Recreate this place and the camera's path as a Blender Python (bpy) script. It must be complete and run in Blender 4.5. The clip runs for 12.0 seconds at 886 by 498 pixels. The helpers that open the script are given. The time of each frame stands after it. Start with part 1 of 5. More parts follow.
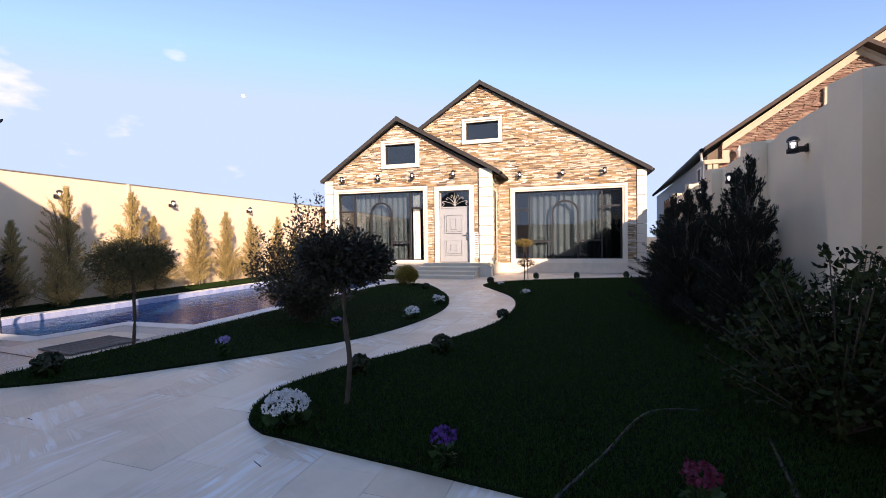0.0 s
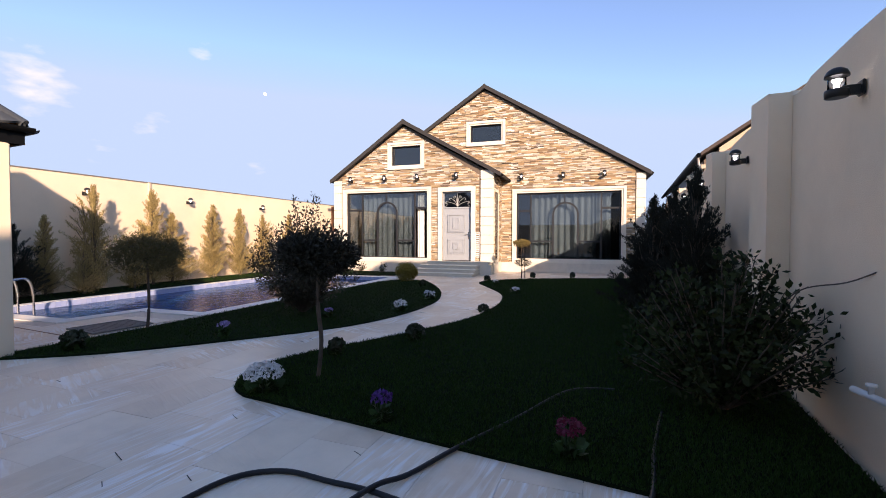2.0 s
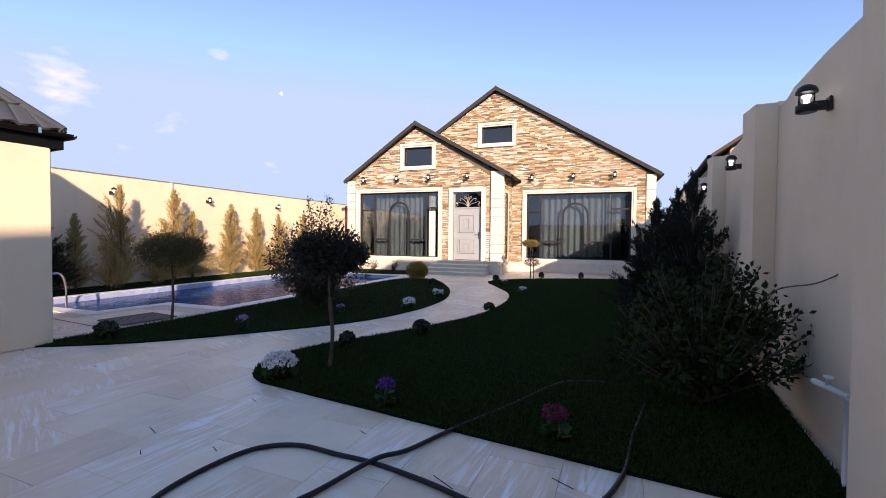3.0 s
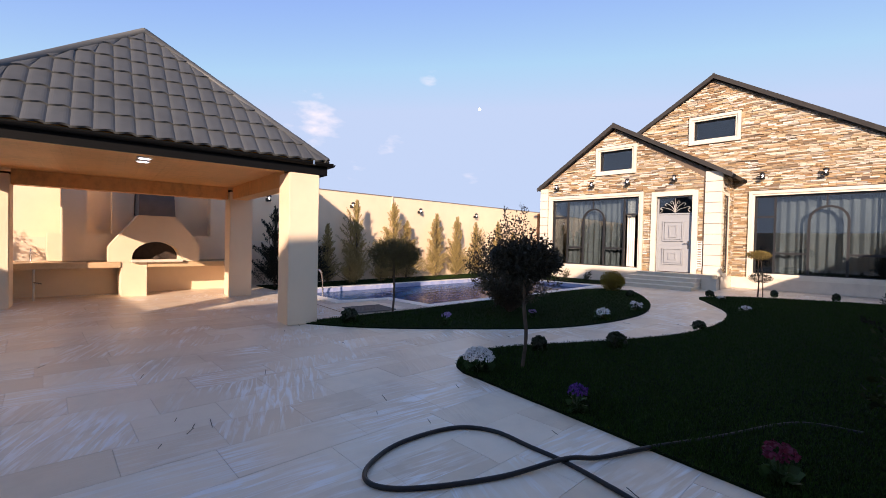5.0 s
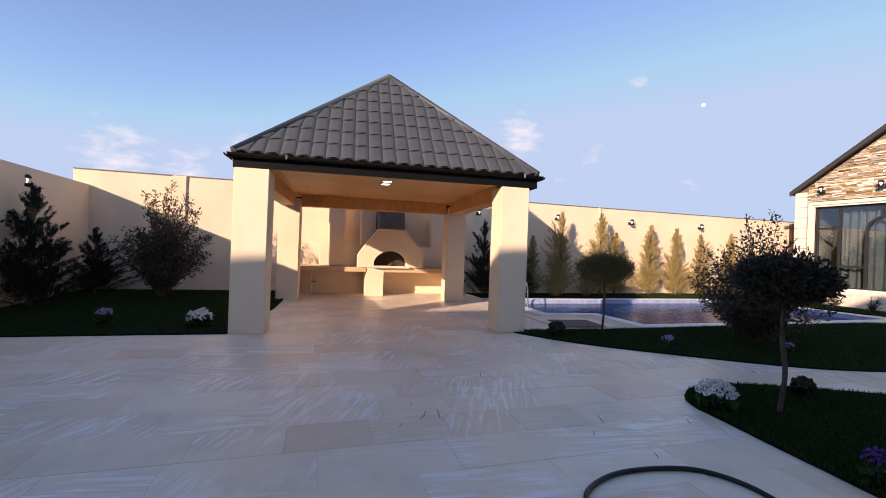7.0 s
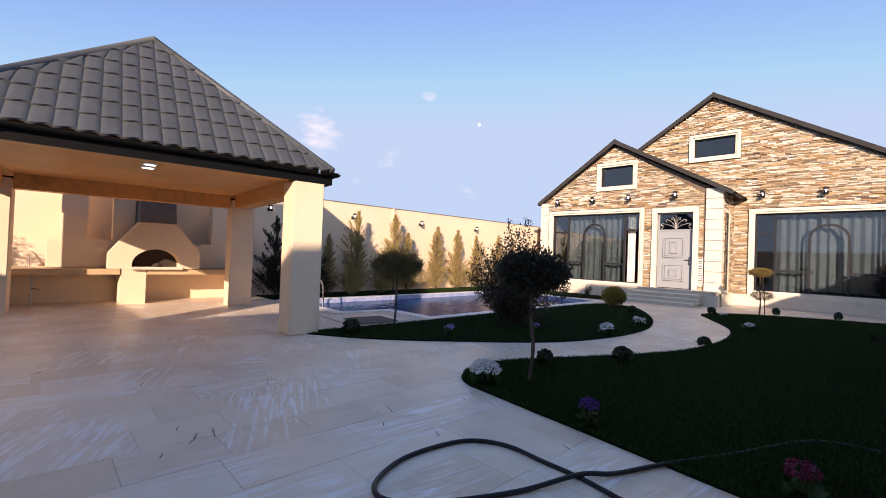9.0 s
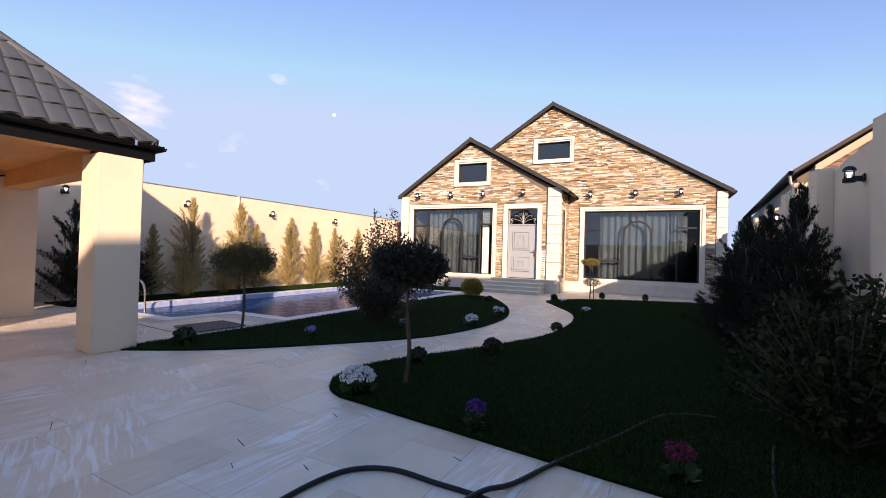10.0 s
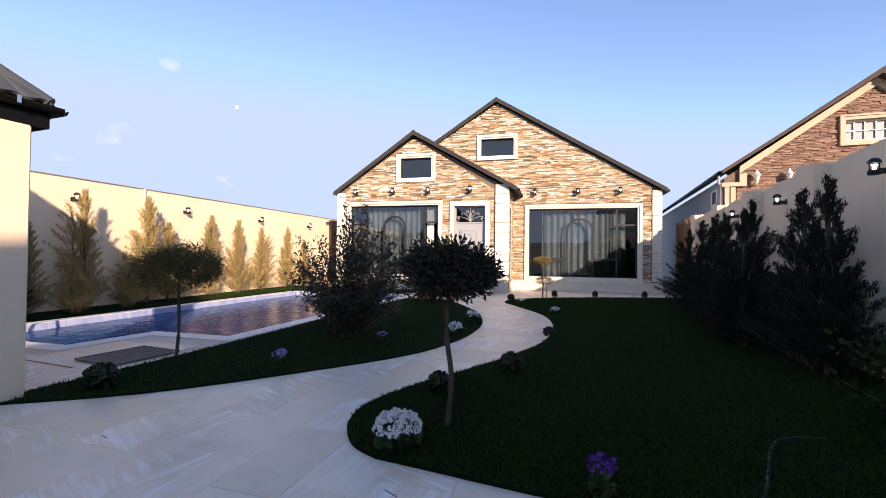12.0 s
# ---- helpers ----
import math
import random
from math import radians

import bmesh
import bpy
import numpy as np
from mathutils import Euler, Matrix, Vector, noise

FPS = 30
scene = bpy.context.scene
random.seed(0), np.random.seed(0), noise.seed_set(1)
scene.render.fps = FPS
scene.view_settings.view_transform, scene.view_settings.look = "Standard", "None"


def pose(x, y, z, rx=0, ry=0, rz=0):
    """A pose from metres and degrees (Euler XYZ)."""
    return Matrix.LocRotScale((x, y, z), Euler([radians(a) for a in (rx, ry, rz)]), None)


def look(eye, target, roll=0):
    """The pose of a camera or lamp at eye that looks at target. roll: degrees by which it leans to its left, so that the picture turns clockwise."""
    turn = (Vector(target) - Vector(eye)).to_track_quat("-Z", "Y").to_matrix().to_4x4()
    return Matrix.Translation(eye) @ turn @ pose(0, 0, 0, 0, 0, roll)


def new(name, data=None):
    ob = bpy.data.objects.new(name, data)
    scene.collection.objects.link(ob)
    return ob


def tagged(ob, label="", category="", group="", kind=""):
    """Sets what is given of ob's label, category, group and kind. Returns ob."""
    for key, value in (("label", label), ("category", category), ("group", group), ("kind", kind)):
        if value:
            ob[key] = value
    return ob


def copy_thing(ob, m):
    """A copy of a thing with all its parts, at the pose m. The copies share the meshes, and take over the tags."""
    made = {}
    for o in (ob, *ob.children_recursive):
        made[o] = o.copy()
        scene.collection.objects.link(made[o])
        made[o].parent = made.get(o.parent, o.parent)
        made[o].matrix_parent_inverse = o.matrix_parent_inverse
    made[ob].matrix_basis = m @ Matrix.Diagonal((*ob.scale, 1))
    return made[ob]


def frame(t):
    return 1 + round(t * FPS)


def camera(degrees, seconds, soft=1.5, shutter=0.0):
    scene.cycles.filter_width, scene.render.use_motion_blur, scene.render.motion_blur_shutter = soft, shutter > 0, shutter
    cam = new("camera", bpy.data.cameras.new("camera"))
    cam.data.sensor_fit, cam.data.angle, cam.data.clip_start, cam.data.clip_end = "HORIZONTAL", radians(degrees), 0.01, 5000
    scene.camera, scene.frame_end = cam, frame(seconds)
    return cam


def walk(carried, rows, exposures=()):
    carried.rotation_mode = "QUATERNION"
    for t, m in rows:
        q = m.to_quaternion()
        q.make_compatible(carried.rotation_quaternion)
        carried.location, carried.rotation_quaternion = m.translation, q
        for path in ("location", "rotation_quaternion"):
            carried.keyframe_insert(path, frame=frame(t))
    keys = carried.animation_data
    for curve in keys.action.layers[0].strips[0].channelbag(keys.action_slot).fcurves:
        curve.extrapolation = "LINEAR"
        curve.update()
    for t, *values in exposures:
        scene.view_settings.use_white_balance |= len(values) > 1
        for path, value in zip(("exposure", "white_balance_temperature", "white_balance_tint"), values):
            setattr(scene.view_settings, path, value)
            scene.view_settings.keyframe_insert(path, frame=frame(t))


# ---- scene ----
cam = camera(91.5, 12.0, soft=0.92)
PATH = [
    (0, (0.749, 0.676, 1.384), (0.201, 2.599, 1.34), -0.8),
    (0.5, (1.023, 0.578, 1.398), (0.397, 2.477, 1.353), -0.4),
    (1, (1.224, 0.49, 1.396), (0.603, 2.391, 1.354), 0.0),
    (1.5, (1.327, 0.412, 1.387), (0.709, 2.314, 1.341), 0.3),
    (2, (1.455, 0.261, 1.388), (0.834, 2.162, 1.339), 0.1),
    (2.5, (1.563, 0.125, 1.397), (0.931, 2.022, 1.346), 0.3),
    (4.5, (1.763, -0.176, 1.412), (0.612, 1.459, 1.369), 0.9),
    (5, (1.733, -0.197, 1.417), (0.325, 1.222, 1.383), 1.3),
    (5.5, (1.684, -0.231, 1.4), (0.049, 0.922, 1.376), 1.9),
    (6, (1.695, -0.27, 1.396), (-0.105, 0.601, 1.384), 2.1),
    (6.5, (1.664, -0.315, 1.392), (-0.227, 0.334, 1.389), 2.2),
    (8.5, (1.647, -0.282, 1.401), (-0.087, 0.714, 1.423), 2.1),
    (9, (1.631, -0.241, 1.372), (0.228, 1.184, 1.402), 2.2),
    (9.5, (1.497, -0.153, 1.36), (0.385, 1.51, 1.382), 1.9),
    (10, (1.196, 0.064, 1.349), (0.331, 1.867, 1.374), 1.7),
    (10.5, (0.863, 0.19, 1.346), (0.15, 2.058, 1.373), 1.6),
    (11, (0.524, 0.318, 1.341), (-0.132, 2.207, 1.368), 1.4),
    (11.5, (0.145, 0.486, 1.326), (-0.464, 2.39, 1.357), 1.5),
    (12, (-0.23, 0.616, 1.337), (-0.73, 2.552, 1.369), 0.7),
]
walk(cam, [(t, look(eye, target, roll)) for t, eye, target, roll in PATH], [(0, 1.18, 6850, 24), (1.5, 1.08, 6850, 24), (4.0, 1.03, 6850, 24), (6.5, 0.88, 6900, 24), (8.5, 0.92, 6900, 24), (11.0, 1.08, 6880, 24), (12, 1.12, 6880, 24)])

# ---- world, sun ----
SUN = Vector((1.0, -1.45, 0.56)).normalized()
elev = math.asin(SUN.z)
azim = math.atan2(SUN.x, SUN.y)
world = bpy.data.worlds.new("sky")
scene.world = world
world.use_nodes = True
wn, wl = world.node_tree.nodes, world.node_tree.links
wn.clear()
wout = wn.new("ShaderNodeOutputWorld")
wbg = wn.new("ShaderNodeBackground")
wsky = wn.new("ShaderNodeTexSky")
wsky.sky_type = "NISHITA"
wsky.sun_disc = False
wsky.sun_elevation = elev
wsky.sun_rotation = azim
wsky.altitude = 900
wsky.air_density, wsky.dust_density, wsky.ozone_density = 0.9, 0.15, 2.2
wbg.inputs["Strength"].default_value = 0.145
wtc = wn.new("ShaderNodeTexCoord")


def cloud_mask():
    """A few small puffs of cloud low in the sky."""
    spots = [((-0.85, 0.46, 0.25), 0.085, 1.0), ((-0.684, 0.64, 0.345), 0.045, 0.8), ((-0.77, 0.60, 0.206), 0.065, 0.68),
             ((-0.65, 0.742, 0.158), 0.065, 0.62), ((-0.94, -0.31, 0.145), 0.12, 0.9), ((-0.97, -0.20, 0.13), 0.10, 0.8), ((-0.971, -0.10, 0.185), 0.07, 0.85), ((-0.142, 0.942, 0.30), 0.04, 0.6), ((-0.83, 0.55, 0.16), 0.07, 0.6)]
    nz = wn.new("ShaderNodeTexNoise")
    nz.inputs["Scale"].default_value = 22
    nz.inputs["Detail"].default_value = 6
    mp = wn.new("ShaderNodeMapping")
    mp.inputs["Scale"].default_value = (1, 1, 2.6)
    wl.new(wtc.outputs["Generated"], mp.inputs[0])
    wl.new(mp.outputs[0], nz.inputs["Vector"])
    total = None
    for d, size, strength in spots:
        dist = wn.new("ShaderNodeVectorMath")
        dist.operation = "DISTANCE"
        wl.new(wtc.outputs["Generated"], dist.inputs[0])
        dist.inputs[1].default_value = Vector(d).normalized()
        mr = wn.new("ShaderNodeMapRange")
        mr.inputs[1].default_value, mr.inputs[2].default_value, mr.inputs[4].default_value = size * 1.3, 0, strength
        wl.new(dist.outputs["Value"], mr.inputs[0])
        if total:
            mx = wn.new("ShaderNodeMath")
            mx.operation = "MAXIMUM"
            wl.new(total, mx.inputs[0])
            wl.new(mr.outputs[0], mx.inputs[1])
            total = mx.outputs[0]
        else:
            total = mr.outputs[0]
    add = wn.new("ShaderNodeMath")
    add.operation = "MULTIPLY"
    wl.new(total, add.inputs[0])
    wl.new(nz.outputs["Fac"], add.inputs[1])
    ramp = wn.new("ShaderNodeMapRange")
    ramp.inputs[1].default_value, ramp.inputs[2].default_value = 0.27, 0.62
    ramp.inputs[4].default_value = 0.7
    wl.new(add.outputs[0], ramp.inputs[0])
    return ramp.outputs[0]


wmix = wn.new("ShaderNodeMixRGB")
wmix.inputs[2].default_value = (4.2, 3.95, 3.9, 1)
wl.new(cloud_mask(), wmix.inputs[0])
wcap = wn.new("ShaderNodeMixRGB")
wcap.blend_type = "DARKEN"
wcap.inputs[0].default_value = 1
wcap.inputs[2].default_value = (1.80, 2.46, 3.34, 1)
wl.new(wsky.outputs[0], wcap.inputs[1])
wl.new(wcap.outputs[0], wmix.inputs[1])
wl.new(wmix.outputs[0], wbg.inputs["Color"])
wl.new(wbg.outputs[0], wout.inputs[0])

sun = new("sun", bpy.data.lights.new("sun", "SUN"))
sun.data.energy, sun.data.angle, sun.data.color = 3.75, radians(0.6), (1.0, 0.83, 0.63)
sun.matrix_world = look(SUN * 60, (0, 0, 0))


# ---- materials ----
def mat(name, color, rough=0.7, metal=0.0, var=0.12, scale=6.0, bump=0.0, bump_scale=60.0, island=0.0, obj=0.0, spec=0.4, stretch=None, dark=None, big=0.5):
    """Principled surface with two scales of tone and a fine relief."""
    m = bpy.data.materials.new(name)
    m.use_nodes = True
    n, l = m.node_tree.nodes, m.node_tree.links
    b = n["Principled BSDF"]
    b.inputs["Roughness"].default_value = rough
    b.inputs["Metallic"].default_value = metal
    b.inputs["Specular IOR Level"].default_value = spec
    geo = n.new("ShaderNodeNewGeometry")
    mp = n.new("ShaderNodeMapping")
    if stretch:
        mp.inputs["Scale"].default_value = stretch
    l.new(geo.outputs["Position"], mp.inputs[0])
    n1 = n.new("ShaderNodeTexNoise")
    n1.inputs["Scale"].default_value = scale
    n1.inputs["Detail"].default_value = 8
    n1.inputs["Roughness"].default_value = 0.62
    n2 = n.new("ShaderNodeTexNoise")
    n2.inputs["Scale"].default_value = big
    n2.inputs["Detail"].default_value = 4
    l.new(mp.outputs[0], n1.inputs["Vector"])
    l.new(geo.outputs["Position"], n2.inputs["Vector"])
    add = n.new("ShaderNodeMath")
    add.operation = "ADD"
    l.new(n1.outputs["Fac"], add.inputs[0])
    l.new(n2.outputs["Fac"], add.inputs[1])
    val = add.outputs[0]
    src = []
    if island:
        src.append((geo.outputs["Random Per Island"], island))
    if obj:
        oi = n.new("ShaderNodeObjectInfo")
        src.append((oi.outputs["Random"], obj))
    for s, k in src:
        ma = n.new("ShaderNodeMath")
        ma.operation = "MULTIPLY_ADD"
        l.new(s, ma.inputs[0])
        ma.inputs[1].default_value = k
        l.new(val, ma.inputs[2])
        val = ma.outputs[0]
    rr = n.new("ShaderNodeMapRange")
    lo, hi = 0.75, 1.25 + island + obj
    rr.inputs[1].default_value, rr.inputs[2].default_value = lo, hi
    l.new(val, rr.inputs[0])
    ramp = n.new("ShaderNodeValToRGB")
    l.new(rr.outputs[0], ramp.inputs[0])
    c = Vector(color)
    d = Vector(dark) if dark else c * (1 - 2 * var)
    e = ramp.color_ramp.elements
    e[0].color = (*d, 1)
    e[1].color = (*(c * (1 + var)), 1)
    mid = ramp.color_ramp.elements.new(0.5)
    mid.color = (*(c if not dark else (c + d) / 2), 1)
    l.new(ramp.outputs[0], b.inputs["Base Color"])
    if bump:
        nb = n.new("ShaderNodeTexNoise")
        nb.inputs["Scale"].default_value = bump_scale
        nb.inputs["Detail"].default_value = 5
        l.new(mp.outputs[0], nb.inputs["Vector"])
        bn = n.new("ShaderNodeBump")
        bn.inputs["Strength"].default_value = min(1, bump)
        bn.inputs["Distance"].default_value = 0.01
        l.new(nb.outputs["Fac"], bn.inputs["Height"])
        l.new(bn.outputs[0], b.inputs["Normal"])
    return m


def ramp_mat(name, colors, rough=0.8, source="island", noise_scale=14, mix=0.35, bump=0.4):
    """Pieces that take one of several colours each."""
    m = mat(name, (0.5, 0.5, 0.5), rough, bump=bump, bump_scale=45, scale=noise_scale)
    n, l = m.node_tree.nodes, m.node_tree.links
    b = n["Principled BSDF"]
    if source == "island":
        s = n.new("ShaderNodeNewGeometry").outputs["Random Per Island"]
    else:
        s = n.new("ShaderNodeObjectInfo").outputs["Random"]
    r = n.new("ShaderNodeValToRGB")
    r.color_ramp.interpolation = "LINEAR"
    e = r.color_ramp.elements
    while len(e) < len(colors):
        e.new(0.5)
    for i, c in enumerate(colors):
        e[i].position = i / (len(colors) - 1)
        e[i].color = (*c, 1)
    l.new(s, r.inputs[0])
    mx = n.new("ShaderNodeMixRGB")
    mx.blend_type = "MULTIPLY"
    mx.inputs[0].default_value = mix
    old = b.inputs["Base Color"].links[0].from_socket
    br = n.new("ShaderNodeBrightContrast")
    br.inputs["Bright"].default_value = 0.4
    br.inputs["Contrast"].default_value = 0.5
    l.new(old, br.inputs[0])
    l.new(r.outputs[0], mx.inputs[1])
    l.new(br.outputs[0], mx.inputs[2])
    l.new(mx.outputs[0], b.inputs["Base Color"])
    return m


def glass_mat(name, tint, gloss_ior=1.6):
    m = bpy.data.materials.new(name)
    m.use_nodes = True
    n, l = m.node_tree.nodes, m.node_tree.links
    n.clear()
    out = n.new("ShaderNodeOutputMaterial")
    mix = n.new("ShaderNodeMixShader")
    fr = n.new("ShaderNodeFresnel")
    fr.inputs["IOR"].default_value = gloss_ior
    tr = n.new("ShaderNodeBsdfTransparent")
    tr.inputs[0].default_value = (*tint, 1)
    gl = n.new("ShaderNodeBsdfGlossy")
    gl.inputs["Roughness"].default_value = 0.015
    l.new(fr.outputs[0], mix.inputs[0])
    l.new(tr.outputs[0], mix.inputs[1])
    l.new(gl.outputs[0], mix.inputs[2])
    l.new(mix.outputs[0], out.inputs[0])
    return m


def paving_mat(name, source):
    """Pale travertine with slanting brushed streaks, other on each slab."""
    m = mat(name, (0.84, 0.72, 0.575), 0.42, var=0.06, scale=3.0, big=0.7, bump=0.12, bump_scale=30, spec=0.45)
    n, l = m.node_tree.nodes, m.node_tree.links
    b = n["Principled BSDF"]
    geo = n.new("ShaderNodeNewGeometry")
    rnd = geo.outputs["Random Per Island"] if source == "island" else n.new("ShaderNodeObjectInfo").outputs["Random"]
    ang = n.new("ShaderNodeMath")
    ang.operation = "MULTIPLY_ADD"
    snap = n.new("ShaderNodeMath")
    snap.operation = "SNAP"
    snap.inputs[1].default_value = 0.5
    l.new(rnd, snap.inputs[0])
    l.new(snap.outputs[0], ang.inputs[0])
    ang.inputs[1].default_value = 2.5
    ang.inputs[2].default_value = 0.45
    rot = n.new("ShaderNodeVectorRotate")
    rot.rotation_type = "Z_AXIS"
    l.new(geo.outputs["Position"], rot.inputs["Vector"])
    l.new(ang.outputs[0], rot.inputs["Angle"])
    st = n.new("ShaderNodeMapping")
    st.inputs["Scale"].default_value = (1.8, 17, 1)
    l.new(rot.outputs[0], st.inputs[0])
    nz = n.new("ShaderNodeTexNoise")
    nz.inputs["Scale"].default_value = 1.3
    nz.inputs["Detail"].default_value = 5
    nz.inputs["Distortion"].default_value = 0.9
    l.new(st.outputs[0], nz.inputs["Vector"])
    patch = n.new("ShaderNodeTexNoise")
    patch.inputs["Scale"].default_value = 1.1
    patch.inputs["Detail"].default_value = 3
    l.new(geo.outputs["Position"], patch.inputs["Vector"])
    pr = n.new("ShaderNodeMapRange")
    pr.inputs[1].default_value, pr.inputs[2].default_value = 0.38, 0.57
    l.new(patch.outputs["Fac"], pr.inputs[0])
    sr = n.new("ShaderNodeMapRange")
    sr.inputs[1].default_value, sr.inputs[2].default_value = 0.47, 0.62
    l.new(nz.outputs["Fac"], sr.inputs[0])
    mu = n.new("ShaderNodeMath")
    mu.operation = "MULTIPLY"
    l.new(pr.outputs[0], mu.inputs[0])
    l.new(sr.outputs[0], mu.inputs[1])
    mx = n.new("ShaderNodeMixRGB")
    some = n.new("ShaderNodeMath")
    some.operation = "MULTIPLY"
    l.new(mu.outputs[0], some.inputs[0])
    f3 = n.new("ShaderNodeMath")
    f3.operation = "MULTIPLY"
    f3.inputs[1].default_value = 11.7
    l.new(rnd, f3.inputs[0])
    f4 = n.new("ShaderNodeMath")
    f4.operation = "FRACT"
    l.new(f3.outputs[0], f4.inputs[0])
    f5 = n.new("ShaderNodeMapRange")
    f5.inputs[1].default_value, f5.inputs[2].default_value = 0.28, 0.45
    l.new(f4.outputs[0], f5.inputs[0])
    l.new(f5.outputs[0], some.inputs[1])
    l.new(some.outputs[0], mx.inputs[0])
    old = b.inputs["Base Color"].links[0].from_socket
    tone = n.new("ShaderNodeMixRGB")
    tone.blend_type = "MULTIPLY"
    tone.inputs[0].default_value = 1
    tr = n.new("ShaderNodeValToRGB")
    e = tr.color_ramp.elements
    e[0].color, e[1].color = (0.88, 0.83, 0.78, 1), (1.0, 1.0, 1.0, 1)
    wn2 = n.new("ShaderNodeMath")
    wn2.operation = "FRACT"
    m7 = n.new("ShaderNodeMath")
    m7.operation = "MULTIPLY"
    m7.inputs[1].default_value = 7.3
    l.new(rnd, m7.inputs[0])
    l.new(m7.outputs[0], wn2.inputs[0])
    l.new(wn2.outputs[0], tr.inputs[0])
    l.new(old, tone.inputs[1])
    l.new(tr.outputs[0], tone.inputs[2])
    l.new(tone.outputs[0], mx.inputs[1])
    mx.inputs[2].default_value = (0.90, 0.87, 0.83, 1)
    l.new(mx.outputs[0], b.inputs["Base Color"])
    rg = n.new("ShaderNodeMapRange")
    rg.inputs[3].default_value, rg.inputs[4].default_value = 0.42, 0.28
    l.new(mu.outputs[0], rg.inputs[0])
    l.new(rg.outputs[0], b.inputs["Roughness"])
    bn = n.new("ShaderNodeBump")
    bn.inputs["Strength"].default_value = 0.35
    bn.inputs["Distance"].default_value = 0.006
    l.new(mu.outputs[0], bn.inputs["Height"])
    l.new(bn.outputs[0], b.inputs["Normal"])
    return m


def leaf_mat(name, c1, c2, rough=0.55):
    m = ramp_mat(name, [c1, c2, tuple(0.5 * (a + b) for a, b in zip(c1, c2))], rough, mix=0.25, bump=0)
    m.node_tree.nodes["Principled BSDF"].inputs["Specular IOR Level"].default_value = 0.25
    return m


M_STUCCO = mat("cream_stucco", (0.85, 0.68, 0.49), 0.92, var=0.04, scale=1.2, bump=0.35, bump_scale=140, spec=0.2)
M_STUCCO_LOW = mat("stucco_lower_band", (0.76, 0.64, 0.50), 0.92, var=0.07, scale=1.0, bump=0.35, bump_scale=120, spec=0.2)
M_TRIM = mat("white_stone_trim", (0.72, 0.66, 0.55), 0.6, var=0.04, scale=5)
M_BASE = mat("cream_stone_plinth", (0.66, 0.59, 0.49), 0.7, var=0.06, scale=4, bump=0.1)
M_STONE = ramp_mat("split_ledgestone", [(0.11, 0.075, 0.05), (0.60, 0.50, 0.34), (0.36, 0.21, 0.10), (0.80, 0.77, 0.68), (0.22, 0.15, 0.09), (0.54, 0.37, 0.19), (0.82, 0.79, 0.70), (0.16, 0.115, 0.085), (0.44, 0.28, 0.14), (0.72, 0.64, 0.50), (0.28, 0.18, 0.10), (0.62, 0.48, 0.29)], 0.85, mix=0.72, noise_scale=24)
M_BRICK = ramp_mat("brown_brick", [(0.17, 0.09, 0.065), (0.33, 0.21, 0.15), (0.14, 0.08, 0.06), (0.38, 0.27, 0.20)], 0.85)
M_MORTAR = mat("mortar", (0.16, 0.12, 0.09), 0.95, var=0.1, scale=9)
M_ROOF = mat("grey_metal_tile", (0.070, 0.077, 0.082), 0.55, metal=0.0, var=0.08, scale=4, spec=0.5)
M_GUTTER = mat("black_gutter", (0.004, 0.004, 0.004), 0.5, var=0.1, spec=0.15)
M_RAKE = mat("dark_roof_flashing", (0.05, 0.048, 0.047), 0.85, var=0.08, spec=0.1)
M_WOOD = mat("pine_boards", (0.72, 0.36, 0.12), 0.5, var=0.14, scale=5, stretch=(9, 1, 1), bump=0.1)
M_WOOD_DARK = mat("brown_fence_boards", (0.24, 0.12, 0.065), 0.7, var=0.15, scale=5, stretch=(1, 1, 0.2))
M_FRAME = mat("anthracite_window_frame", (0.022, 0.023, 0.026), 0.4, var=0.08)
M_DOOR = mat("grey_painted_door", (0.33, 0.35, 0.37), 0.45, var=0.03)
M_CHROME = mat("brushed_chrome", (0.6, 0.6, 0.6), 0.25, metal=1.0, var=0.05)
M_IRON = mat("silver_scrollwork", (0.55, 0.54, 0.5), 0.4, metal=0.6, var=0.05)
M_GLASS = glass_mat("window_glass", (0.50, 0.56, 0.60), 1.95)
M_CLEAR = glass_mat("lamp_glass", (0.95, 0.95, 0.95), 1.3)
M_CURTAIN = mat("grey_curtain", (0.27, 0.29, 0.29), 0.9, var=0.10, scale=3)
M_CURTAIN_W = mat("white_curtain", (0.78, 0.76, 0.70), 0.9, var=0.04, scale=3)
# dark tone of the rooms, also for sheets that imitate unlit interiors
M_ROOM = mat("dark_interior", (0.12, 0.115, 0.11), 0.9, var=0.05)
M_BLACK = mat("black_plastic", (0.015, 0.015, 0.016), 0.4, var=0.1)
M_HOSE = mat("black_rubber_hose", (0.010, 0.010, 0.012), 0.42, var=0.1)
M_PIPE = mat("white_plastic_pipe", (0.72, 0.72, 0.70), 0.35, var=0.03)
M_SOOT = mat("sooty_brick", (0.05, 0.035, 0.028), 0.95, var=0.2, scale=12)
M_COUNTER = mat("beige_stone_counter", (0.62, 0.44, 0.26), 0.5, var=0.06, scale=6)
M_GREY = mat("grey_render", (0.20, 0.19, 0.18), 0.9, var=0.08, scale=4)
M_SOIL = mat("dark_soil", (0.045, 0.032, 0.022), 0.95, var=0.2, scale=20, bump=0.6)
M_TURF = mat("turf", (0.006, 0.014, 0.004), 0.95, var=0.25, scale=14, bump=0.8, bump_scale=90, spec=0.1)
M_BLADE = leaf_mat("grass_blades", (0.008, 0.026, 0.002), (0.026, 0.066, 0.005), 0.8)
